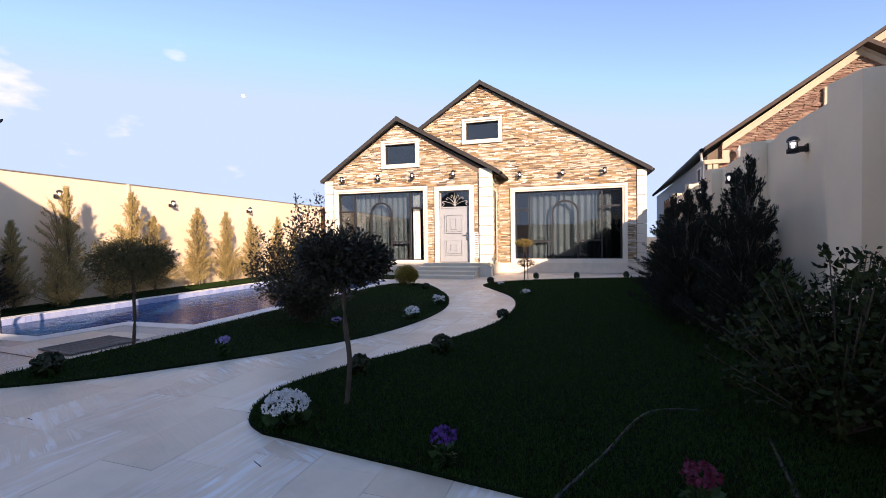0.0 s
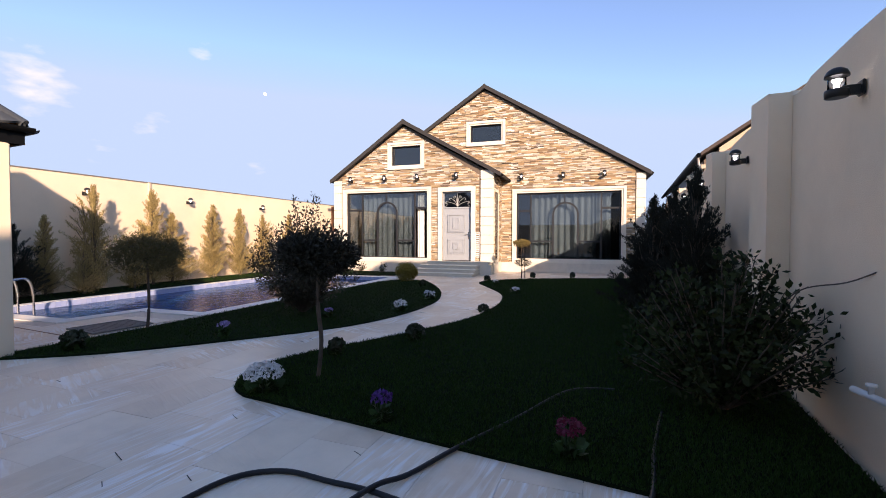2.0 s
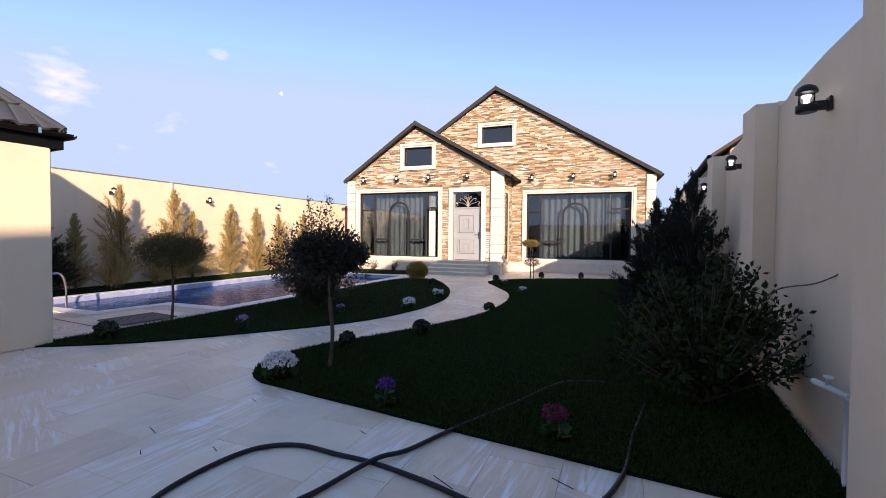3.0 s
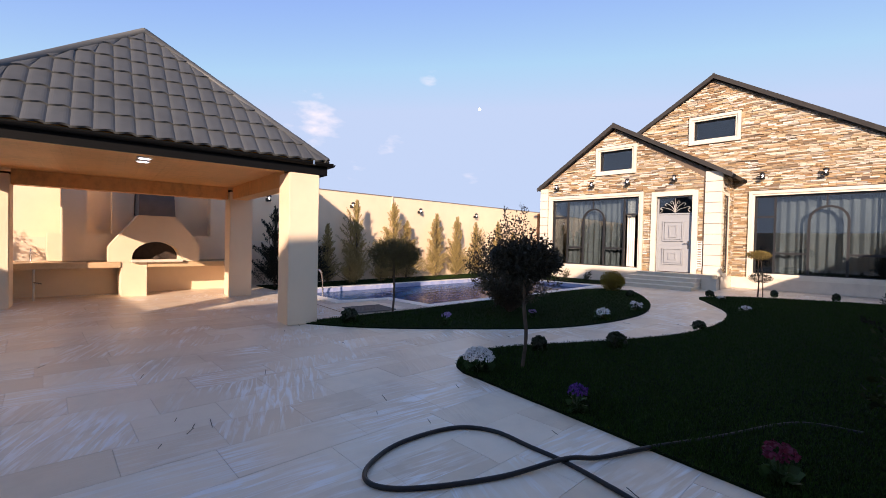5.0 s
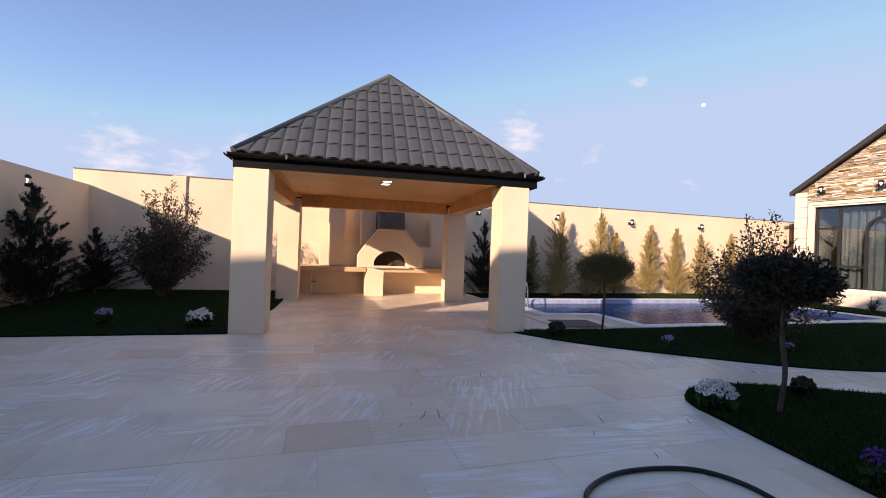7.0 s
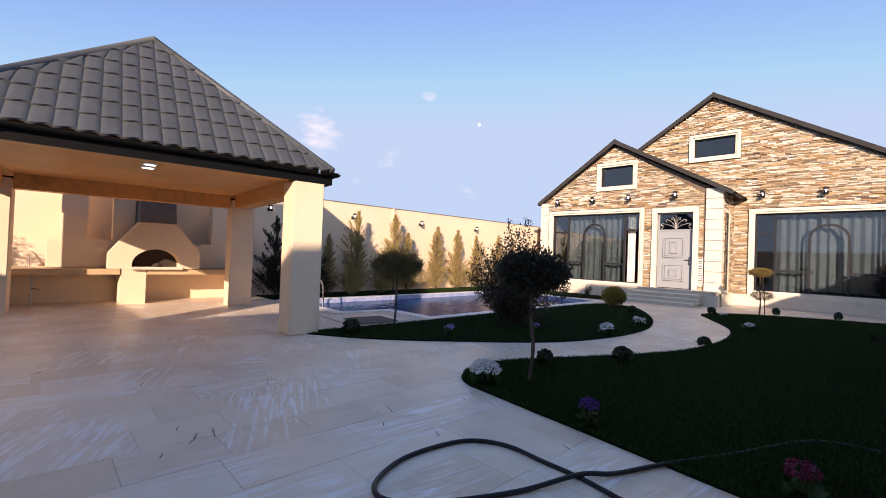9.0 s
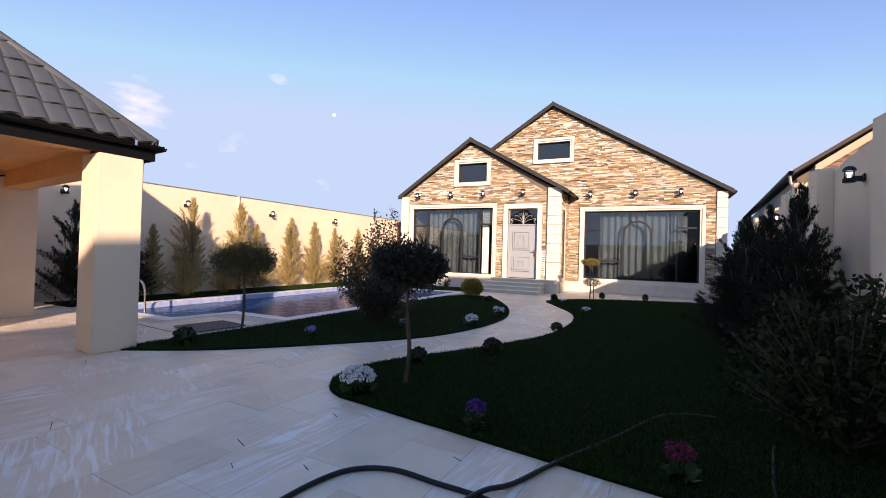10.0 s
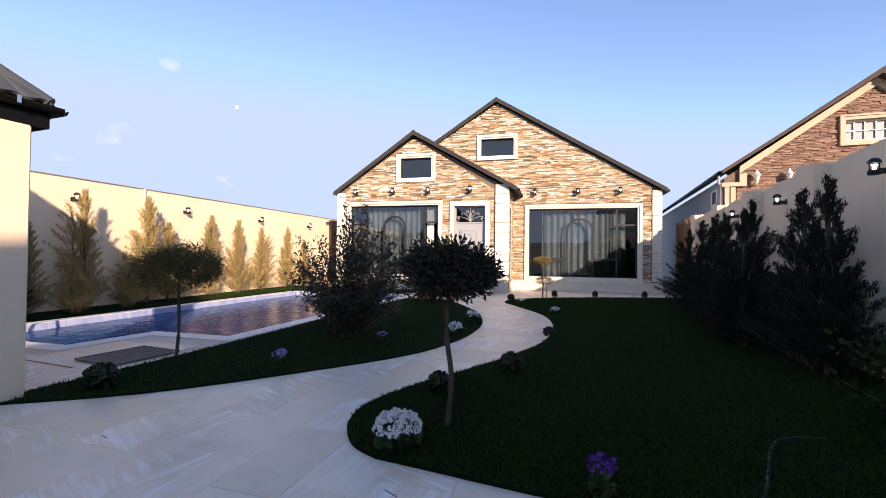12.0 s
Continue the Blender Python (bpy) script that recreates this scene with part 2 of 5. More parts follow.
M_BARK = mat("grey_brown_bark", (0.11, 0.08, 0.06), 0.9, var=0.2, scale=18, bump=0.7, bump_scale=70)
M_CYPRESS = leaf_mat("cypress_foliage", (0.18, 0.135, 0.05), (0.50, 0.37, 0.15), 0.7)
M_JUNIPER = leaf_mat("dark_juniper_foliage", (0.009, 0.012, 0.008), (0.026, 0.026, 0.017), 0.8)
M_OLIVE = leaf_mat("olive_leaves", (0.018, 0.018, 0.012), (0.050, 0.046, 0.032))
M_OLIVE_BUSH = leaf_mat("grey_brown_olive_leaves", (0.028, 0.024, 0.017), (0.10, 0.086, 0.058))
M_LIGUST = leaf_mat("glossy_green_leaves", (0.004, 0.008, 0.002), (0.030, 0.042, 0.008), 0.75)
M_TOP = leaf_mat("clipped_topiary_leaves", (0.07, 0.066, 0.028), (0.17, 0.135, 0.055))
M_THUJA = leaf_mat("golden_thuja_foliage", (0.16, 0.13, 0.02), (0.34, 0.24, 0.04))
M_GOLD = leaf_mat("golden_brown_leaves", (0.11, 0.085, 0.025), (0.26, 0.19, 0.06))
M_KALE = leaf_mat("broad_green_leaves", (0.02, 0.05, 0.014), (0.045, 0.09, 0.026), 0.5)
M_PETAL_W = mat("white_petals", (0.80, 0.79, 0.78), 0.6, var=0.05, island=0.2)
M_PETAL_P = mat("purple_petals", (0.09, 0.025, 0.20), 0.6, var=0.15, island=0.3)
M_PETAL_R = mat("crimson_petals", (0.12, 0.006, 0.03), 0.6, var=0.15, island=0.3)
M_PETAL_L = mat("lilac_petals", (0.32, 0.26, 0.52), 0.6, var=0.12, island=0.3)
M_PLUM = leaf_mat("plum_kale_leaves", (0.018, 0.036, 0.012), (0.055, 0.060, 0.040), 0.6)
M_PAVE = paving_mat("travertine_slab", "object")
M_PAVE_FAR = paving_mat("travertine_field", "island")
M_JOINT = mat("paving_joint", (0.70, 0.60, 0.50), 0.9, var=0.1, scale=20)
M_COPING = mat("white_pool_coping", (0.80, 0.78, 0.74), 0.5, var=0.05, scale=3)
M_MOSAIC = ramp_mat("blue_pool_mosaic", [(0.07, 0.16, 0.46), (0.10, 0.22, 0.52), (0.18, 0.30, 0.60), (0.06, 0.13, 0.38)], 0.3, bump=0)
# waterline tiles, paled so their colour carries the bright reflection under the coping
M_WATERLINE = ramp_mat("pale_waterline_mosaic", [(0.38, 0.43, 0.62), (0.32, 0.38, 0.60), (0.44, 0.48, 0.64), (0.28, 0.34, 0.58)], 0.3, bump=0)
M_FIELD = mat("dry_ground", (0.20, 0.17, 0.12), 0.95, var=0.15, scale=3, bump=0.5)
M_BLIND = mat("frosted_pane", (0.30, 0.31, 0.31), 0.3, var=0.05)
M_SOFFIT = mat("brown_roof_edge", (0.085, 0.066, 0.058), 0.8, var=0.08, spec=0.15)
M_CREAM = mat("cream_painted_trim", (0.50, 0.42, 0.31), 0.8, var=0.05)
M_WHITEWALL = mat("white_house_render", (0.46, 0.44, 0.41), 0.9, var=0.05, scale=2)
M_MATTING = mat("grey_slatted_cover", (0.16, 0.14, 0.13), 0.8, var=0.1, scale=10)


def water_mat():
    m = bpy.data.materials.new("pool_water")
    m.use_nodes = True
    n, l = m.node_tree.nodes, m.node_tree.links
    n.clear()
    out = n.new("ShaderNodeOutputMaterial")
    mix = n.new("ShaderNodeMixShader")
    fr = n.new("ShaderNodeFresnel")
    fr.inputs["IOR"].default_value = 1.10
    clear = n.new("ShaderNodeBsdfTransparent")
    clear.inputs[0].default_value = (0.22, 0.40, 0.60, 1)
    # blue diffuse share stands in for sky reflected by the ripples
    cloud = n.new("ShaderNodeBsdfDiffuse")
    cloud.inputs[0].default_value = (0.035, 0.12, 0.30, 1)
    tr = n.new("ShaderNodeMixShader")
    tr.inputs[0].default_value = 0.7
    l.new(clear.outputs[0], tr.inputs[1])
    l.new(cloud.outputs[0], tr.inputs[2])
    gl = n.new("ShaderNodeBsdfGlossy")
    gl.inputs["Roughness"].default_value = 0.03
    nz = n.new("ShaderNodeTexNoise")
    nz.inputs["Scale"].default_value = 5.0
    nz.inputs["Detail"].default_value = 3
    tc = n.new("ShaderNodeNewGeometry")
    l.new(tc.outputs["Position"], nz.inputs["Vector"])
    bn = n.new("ShaderNodeBump")
    bn.inputs["Strength"].default_value = 1.0
    bn.inputs["Distance"].default_value = 0.016
    l.new(nz.outputs["Fac"], bn.inputs["Height"])
    l.new(bn.outputs[0], gl.inputs["Normal"])
    l.new(bn.outputs[0], fr.inputs["Normal"])
    l.new(fr.outputs[0], mix.inputs[0])
    l.new(tr.outputs[0], mix.inputs[1])
    l.new(gl.outputs[0], mix.inputs[2])
    l.new(mix.outputs[0], out.inputs[0])
    return m


M_WATER = water_mat()


def glow_mat(name, color, strength):
    m = bpy.data.materials.new(name)
    m.use_nodes = True
    b = m.node_tree.nodes["Principled BSDF"]
    b.inputs["Base Color"].default_value = (*color, 1)
    b.inputs["Emission Color"].default_value = (*color, 1)
    b.inputs["Emission Strength"].default_value = strength
    return m


M_LIT = glow_mat("lit_lamp", (0.95, 0.97, 1.0), 2.2)
M_MOON = glow_mat("moon_disc", (0.85, 0.9, 1.0), 1.1)


# ---- mesh helpers ----
def part(name, bm, material, parent=None, label="", smooth=False):
    me = bpy.data.meshes.new(name)
    if smooth:
        for f in bm.faces:
            f.smooth = True
    bm.to_mesh(me)
    bm.free()
    me.materials.append(material)
    ob = new(name, me)
    if parent:
        ob.parent = parent
    if label:
        tagged(ob, label)
    return ob


def thing(name, at, label, category, group="", kind="", turn=0):
    ob = new(name)
    ob.matrix_basis = pose(*at, 0, 0, turn)
    return tagged(ob, label, category, group, kind)


def box(bm, x0, x1, y0, y1, z0, z1, m=None):
    v = [bm.verts.new(p) for p in ((x0, y0, z0), (x1, y0, z0), (x1, y1, z0), (x0, y1, z0), (x0, y0, z1), (x1, y0, z1), (x1, y1, z1), (x0, y1, z1))]
    for f in ((3, 2, 1, 0), (4, 5, 6, 7), (0, 1, 5, 4), (1, 2, 6, 5), (2, 3, 7, 6), (3, 0, 4, 7)):
        bm.faces.new([v[i] for i in f])
    if m is not None:
        bmesh.ops.transform(bm, matrix=m, verts=v)
    return v


def boxed(*dims, bevel=0.0):
    bm = bmesh.new()
    box(bm, *dims)
    if bevel:
        bmesh.ops.bevel(bm, geom=bm.edges[:], offset=bevel, segments=2, affect="EDGES")
    return bm


def slab(loops, lo, hi, axis="z"):
    """A plate from an outline with holes, between lo and hi along the axis. Loops are lists of 2D points."""
    from mathutils.geometry import tessellate_polygon
    bm = bmesh.new()

    def place(p, h):
        return (p[0], p[1], h) if axis == "z" else ((p[0], h, p[1]) if axis == "y" else (h, p[0], p[1]))
    tris = tessellate_polygon([[Vector((p[0], p[1], 0)) for p in lp] for lp in loops])
    flat = [p for lp in loops for p in lp]
    a = [bm.verts.new(place(p, lo)) for p in flat]
    b = [bm.verts.new(place(p, hi)) for p in flat]
    for t in tris:
        bm.faces.new([a[i] for i in t])
        bm.faces.new([b[i] for i in reversed(t)])
    k = 0
    for lp in loops:
        n = len(lp)
        for i in range(n):
            j = (i + 1) % n
            bm.faces.new((a[k + i], a[k + j], b[k + j], b[k + i]))
        k += n
    bmesh.ops.recalc_face_normals(bm, faces=bm.faces[:])
    return bm


def tube(bm, pts, radii, sides=8):
    """A tube through the points."""
    pts = [Vector(p) for p in pts]
    if not hasattr(radii, "__len__"):
        radii = [radii] * len(pts)
    rings = []
    up = Vector((0, 0, 1))
    for i, p in enumerate(pts):
        d = (pts[min(i + 1, len(pts) - 1)] - pts[max(i - 1, 0)]).normalized()
        s = d.cross(up)
        if s.length < 0.05:
            s = d.cross(Vector((1, 0, 0)))
        s.normalize()
        t = s.cross(d)
        rings.append([bm.verts.new(p + (s * math.cos(a) + t * math.sin(a)) * radii[i]) for a in [2 * math.pi * k / sides for k in range(sides)]])
    for r0, r1 in zip(rings, rings[1:]):
        for k in range(sides):
            f = bm.faces.new((r0[k], r0[(k + 1) % sides], r1[(k + 1) % sides], r1[k]))
            f.smooth = True
    bm.faces.new(rings[0])
    bm.faces.new(list(reversed(rings[-1])))
    return bm


def lathe(bm, profile, at=(0, 0, 0), sides=16):
    """A turned body; profile is radius, height."""
    rings = []
    for r, z in profile:
        rings.append([bm.verts.new((at[0] + r * math.cos(2 * math.pi * k / sides), at[1] + r * math.sin(2 * math.pi * k / sides), at[2] + z)) for k in range(sides)])
    for r0, r1 in zip(rings, rings[1:]):
        for k in range(sides):
            f = bm.faces.new((r0[k], r0[(k + 1) % sides], r1[(k + 1) % sides], r1[k]))
            f.smooth = True
    bm.faces.new(list(reversed(rings[0])))
    bm.faces.new(rings[-1])
    return bm


def smooth_line(pts, steps=6):
    """Points on a smooth curve through pts."""
    pts = [Vector(p) for p in pts]
    out = []
    for i in range(len(pts) - 1):
        p0, p1, p2, p3 = pts[max(i - 1, 0)], pts[i], pts[i + 1], pts[min(i + 2, len(pts) - 1)]
        for k in range(steps):
            t = k / steps
            out.append(0.5 * ((2 * p1) + (p2 - p0) * t + (2 * p0 - 5 * p1 + 4 * p2 - p3) * t * t + (3 * p1 - p0 - 3 * p2 + p3) * t ** 3))
    out.append(pts[-1])
    return out


def frame_rect(x0, x1, z0, z1, w, y0, y1):
    """A picture-frame of width w round an opening's outer size."""
    return slab([[(x0, z0), (x1, z0), (x1, z1), (x0, z1)], [(x0 + w, z0 + w), (x1 - w, z0 + w), (x1 - w, z1 - w), (x0 + w, z1 - w)]], y0, y1, "y")


def leaf_mesh(name, centers, normals, size, ratio=0.5, seed=1, spread=0.35):
    """Many small folded leaves as one mesh, each its own island."""
    rng = np.random.default_rng(seed)
    c = np.asarray(centers, float)
    d = np.asarray(normals, float) + rng.normal(0, spread, c.shape)
    d /= np.linalg.norm(d, axis=1, keepdims=True) + 1e-9
    r = rng.normal(size=c.shape)
    s = np.cross(d, r)
    s /= np.linalg.norm(s, axis=1, keepdims=True) + 1e-9
    u = np.cross(s, d)
    k = (size * rng.uniform(0.6, 1.25, len(c)))[:, None]
    base = c
    tip = c + d * k
    mid = c + d * k * 0.5
    a = mid + s * k * ratio * 0.5 + u * k * 0.08
    b = mid - s * k * ratio * 0.5 + u * k * 0.08
    v = np.stack([base, a, tip, b], 1).reshape(-1, 3)
    n = len(c)
    me = bpy.data.meshes.new(name)
    me.vertices.add(4 * n)
    me.vertices.foreach_set("co", v.ravel())
    me.loops.add(4 * n)
    me.loops.foreach_set("vertex_index", np.arange(4 * n, dtype=np.int32))
    me.polygons.add(n)
    me.polygons.foreach_set("loop_start", np.arange(0, 4 * n, 4, dtype=np.int32))
    me.polygons.foreach_set("loop_total", np.full(n, 4, dtype=np.int32))
    me.update(calc_edges=True)
    return me


def leaf_part(name, parent, material, centers, normals, size, ratio=0.5, seed=1, spread=0.35, label=""):
    me = leaf_mesh(name, centers, normals, size, ratio, seed, spread)
    me.materials.append(material)
    ob = new(name, me)
    ob.parent = parent
    if label:
        tagged(ob, label)
    return ob


# ---- ground and paving ----
WATER = [(-9.45, 5.25), (-6.95, 5.25), (-6.75, 6.5), (-5.3, 6.5), (-5.1, 14.2), (-9.15, 14.2)]
BASIN = [(-9.75, 4.95), (-6.7, 4.95), (-6.5, 6.2), (-5.0, 6.2), (-4.8, 14.5), (-9.4, 14.5)]
def curved(pts, steps=5):
    return [(p[0], p[1]) for p in smooth_line([(x, y, 0) for x, y in pts], steps)]


LAWN_RIGHT = curved([(-1.36, 3.27), (-1.6, 3.42), (-1.79, 3.75), (-1.83, 4.2), (-1.6, 4.85), (-1.2, 5.6), (-0.8, 6.4), (-0.38, 7.6), (-0.24, 9.25), (-0.5, 10.9), (-1.25, 12.5), (-1.62, 13.3), (-1.45, 14.0), (-0.6, 14.9), (1.2, 15.8)]) \
    + [(3.6, 16.55), (4.0, 16.6), (3.72, 11.0), (3.2, 5.0), (2.95, 2.62), (0.97, 2.9), (-0.14, 3.08)]
LAWN_LEFT = curved([(-5.05, 3.18), (-4.0, 3.86), (-3.13, 4.78), (-2.12, 6.1), (-1.68, 7.4), (-1.58, 8.8), (-1.78, 10.0), (-2.25, 11.3), (-3.0, 12.7), (-3.5, 13.3), (-4.35, 13.6)]) \
    + [(-4.68, 12.6), (-4.82, 9.5), (-4.86, 6.3), (-4.9, 5.2), (-5.02, 3.7)]
LAWN_STRIP = [(-10.95, 4.9), (-9.85, 4.9), (-9.5, 14.6), (-5.2, 14.9), (-5.0, 16.3), (-11.0, 16.7)]
LAWN_BACK = [(-11.6, -5.4), (-5.7, -5.4), (-5.42, -1.15), (-8.0, -0.65), (-9.9, -0.45), (-11.4, -0.4)]

part("ground", slab([[(-1500, -1500), (1500, -1500), (1500, 1500), (-1500, 1500)], [(p[0], p[1]) for p in BASIN]], -0.09, -0.05), M_FIELD)
tagged(bpy.data.objects["ground"], "dry bare open ground reaching to the horizon", kind="structure")
yard = part("paving", slab([[(-11.75, -5.6), (3.2, -5.6), (3.3, 6.0), (4.6, 20.0), (-11.0, 20.0)], [(p[0], p[1]) for p in BASIN]], -0.045, -0.012), M_JOINT)
tagged(yard, "pale travertine paved courtyard between lawns and pool", "paving", kind="structure")
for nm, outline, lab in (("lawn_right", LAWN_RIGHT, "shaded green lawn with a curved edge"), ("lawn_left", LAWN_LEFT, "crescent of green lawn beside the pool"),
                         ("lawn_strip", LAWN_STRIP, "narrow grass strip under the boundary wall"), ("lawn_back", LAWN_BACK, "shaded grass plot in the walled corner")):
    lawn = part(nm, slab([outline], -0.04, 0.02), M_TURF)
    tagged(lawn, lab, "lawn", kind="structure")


def inside(p, poly):
    x, y = p[0], p[1]
    c = False
    for i in range(len(poly)):
        (x1, y1), (x2, y2) = poly[i - 1], poly[i]
        if (y1 > y) != (y2 > y) and x < (x2 - x1) * (y - y1) / (y2 - y1) + x1:
            c = not c
    return c


# ---- pool ----
pool = thing("swimming_pool", (0, 0, 0), "notched swimming pool with pale stone coping and blue water", "pool")
part("coping", slab([BASIN, WATER], -0.08, 0.006), M_COPING, pool)
bm = bmesh.new()
loop = [bm.verts.new((x, y, 0.0)) for x, y in WATER]
low = [bm.verts.new((x, y, -1.4)) for x, y in WATER]
for i in range(len(loop)):
    j = (i + 1) % len(loop)
    bm.faces.new((loop[i], loop[j], low[j], low[i]))
bm.faces.new(low)
part("basin", bm, M_MOSAIC, pool, "blue tiled basin")
bm = bmesh.new()
k = 0
rng = random.Random(4)
for i in range(len(WATER)):
    (x1, y1), (x2, y2) = WATER[i], WATER[(i + 1) % len(WATER)]
    L = math.hypot(x2 - x1, y2 - y1)
    n = int(L / 0.1)
    ang = math.atan2(y2 - y1, x2 - x1)
    for c in range(n):
        for r in range(3):
            box(bm, c * 0.1 + 0.0015, c * 0.1 + 0.0985, 0.0, 0.012, -0.1 * r - 0.0985, -0.1 * r - 0.0015, Matrix.Translation((x1, y1, 0.0)) @ Matrix.Rotation(ang, 4, "Z"))
ob = part("waterline_tiles", bm, M_WATERLINE, pool, "rows of mosaic tiles, pale lilac with a reflection put into their colour")
ob["kind"] = "stuff"
part("water", slab([[(x, y) for x, y in WATER]], -0.125, -0.12), M_WATER, pool, "still pool water with reflected sky blue put into its colour")
ladder = thing("pool_ladder", (-8.15, 5.18, 0), "small chrome pool ladder at the pool edge", "ladder")
for dx in (-0.22, 0.22):
    bm = bmesh.new()
    tube(bm, smooth_line([(dx, -0.35, 0.03), (dx, -0.33, 0.5), (dx, -0.1, 0.66), (dx, 0.12, 0.5), (dx, 0.14, -0.6)]), 0.02, 8)
    part("rail", bm, M_CHROME, ladder)
for z in (-0.1, -0.35):
    part("rung", boxed(-0.22, 0.22, 0.1, 0.16, z - 0.015, z + 0.015), M_CHROME, ladder)

seam = part("terrace_seam", boxed(-0.88, 0.88, -0.011, 0.011, 0.0035, 0.0055), M_WOOD_DARK)
seam.matrix_basis = pose(-6.45, 4.47, 0, 0, 0, -6.5)
tagged(seam, "thin rusty brown seam across the pool terrace", "seam", kind="structure")
hatch = thing("floor_hatch", (-5.48, 4.98, 0), "grey slatted cover lying on the pool terrace", "hatch cover", turn=-8)
part("frame", frame_rect(-0.36, 0.36, -0.42, 0.42, 0.03, 0.0, 0.02), M_GREY, hatch).matrix_basis = Matrix.Rotation(radians(-90), 4, "X") @ Matrix.Translation((0, -0.035, 0))
for i in range(13):
    part("slat", boxed(-0.33, 0.33, -0.385 + i * 0.06, -0.335 + i * 0.06, 0.005, 0.026), M_MATTING, hatch)


# ---- boundary walls ----
def wall_run(name, a, b, height, thick, side, material, label):
    """A wall from a to b (its inner face); side +1 thickens to the left of a to b."""
    a, b = Vector((*a, 0)), Vector((*b, 0))
    L = (b - a).length
    ang = math.atan2(b.y - a.y, b.x - a.x)
    m = Matrix.Translation(a) @ Matrix.Rotation(ang, 4, "Z")
    y0, y1 = (0, thick) if side > 0 else (-thick, 0)
    ob = part(name, boxed(0, L, y0, y1, -0.05, height), material)
    ob.matrix_basis = m
    tagged(ob, label, "boundary wall", kind="structure")
    return ob, L


wl_, LL = wall_run("wall_left", (-11.65, -5.6), (-10.75, 20.2), 3.05, 0.2, 1, M_STUCCO, "tall cream rendered boundary wall lit by low sun")
for u in (2.2, 15.55):
    part("pilaster", boxed(u, u + (0.32 if u < 5 else 0.05), -0.05, -0.002, -0.04, 3.06), M_STUCCO, wl_, "narrow rendered pilaster")
# lower band of the wall, a little darker and more mottled
part("plinth", boxed(0.1, 13.0, -0.03, -0.002, -0.04, 1.32), M_STUCCO_LOW, wl_)
part("coping_strip", boxed(0, LL, -0.02, 0.22, 3.05, 3.075), M_GREY, wl_, "thin grey wall capping")
wall_run("wall_back", (3.4, -5.5), (-11.8, -5.45), 2.67, 0.2, -1, M_STUCCO, "cream rendered wall in shade at the plot's end")
post = part("fence_end", boxed(-10.95, -10.65, 19.4, 20.0, 0, 3.0), M_WOOD_DARK)
tagged(post, "brown boarded fence end beside the house", "fence", kind="structure")

# right wall: panels with scooped tops between proud pilasters
RA = Vector((2.46, -3.5, 0))
RANG = math.atan2(1, 0.09)
RM = Matrix.Translation(RA) @ Matrix.Rotation(RANG, 4, "Z")
outline = [(0, -0.05)]
PIL = [(0.0, 0.6), (2.75, 3.35), (5.62, 6.22), (8.46, 9.06), (11.32, 11.9), (13.9, 14.5), (16.5, 17.1), (19.15, 19.75)]
top = [(0, 2.68)]
for i, (p0, p1) in enumerate(PIL):
    if i:
        top += [(p0 - 0.42, 2.70), (p0 - 0.3, 2.67), (p0 - 0.12, 2.65), (p0, 2.67)]
    top += [(p0 + 0.02, 2.72), (p1 - 0.02, 2.76), (p1, 2.68)]
    if i < 7:
        top += [(p1 + 0.5, 2.71), (p1 + 1.1, 2.72)]
top.append((20.2, 2.7))
outline = [(0, -0.05), (20.2, -0.05)] + list(reversed(top))
wr = part("wall_right", slab([outline], -0.2, 0.0, "y"), M_STUCCO)
wr.matrix_basis = RM
tagged(wr, "cream boundary wall with scooped top and pilasters, in shade", "boundary wall", kind="structure")
for p0, p1 in PIL:
    bm = slab([[(p0, -0.04), (p1, -0.04), (p1, 2.765), (p0, 2.705)]], 0.002, 0.18, "y")
    part("pilaster", bm, M_STUCCO, wr, "proud rendered pilaster")
fence = thing("board_fence", (4.35, 16.7, 0), "brown vertical board fence beside the house corner", "fence", turn=85)
for i in range(18):
    part("board", boxed(i * 0.2, i * 0.2 + 0.19, 0, 0.03, 0, 2.62 + 0.1 * (i % 3)), M_WOOD_DARK, fence)
part("rail", boxed(0, 3.6, -0.05, -0.002, 0.5, 0.6), M_WOOD_DARK, fence)


# ---- wall lamps ----
def wall_lamp():
    t = thing("wall_lamp", (0, 0, 0), "black round-capped wall lantern with a clear glass", "wall lamp", "wall lamps")
    part("wall_plate", boxed(-0.05, 0.05, 0.0, 0.025, -0.06, 0.06, bevel=0.008), M_BLACK, t)
    part("arm", boxed(-0.022, 0.022, 0.02, 0.14, -0.05, 0.03, bevel=0.006), M_BLACK, t)
    bm = bmesh.new()
    lathe(bm, [(0.06, -0.065), (0.078, -0.06), (0.08, -0.01), (0.078, 0.0)], (0, 0.17, 0))
    part("base_cup", bm, M_BLACK, t)
    bm = bmesh.new()
    lathe(bm, [(0.06, 0.0), (0.06, 0.11)], (0, 0.17, 0))
    part("glass", bm, M_CLEAR, t, "clear glass cylinder")
    bm = bmesh.new()
    lathe(bm, [(0.018, 0.0), (0.022, 0.06), (0.035, 0.07), (0.035, 0.085)], (0, 0.17, 0), 10)
    part("lamp_core", bm, M_LIT, t, "lit white lamp core")
    bm = bmesh.new()
    lathe(bm, [(0.082, 0.105), (0.08, 0.125), (0.065, 0.155), (0.035, 0.175), (0.006, 0.18)], (0, 0.17, 0))
    part("cap", bm, M_BLACK, t)
    return t


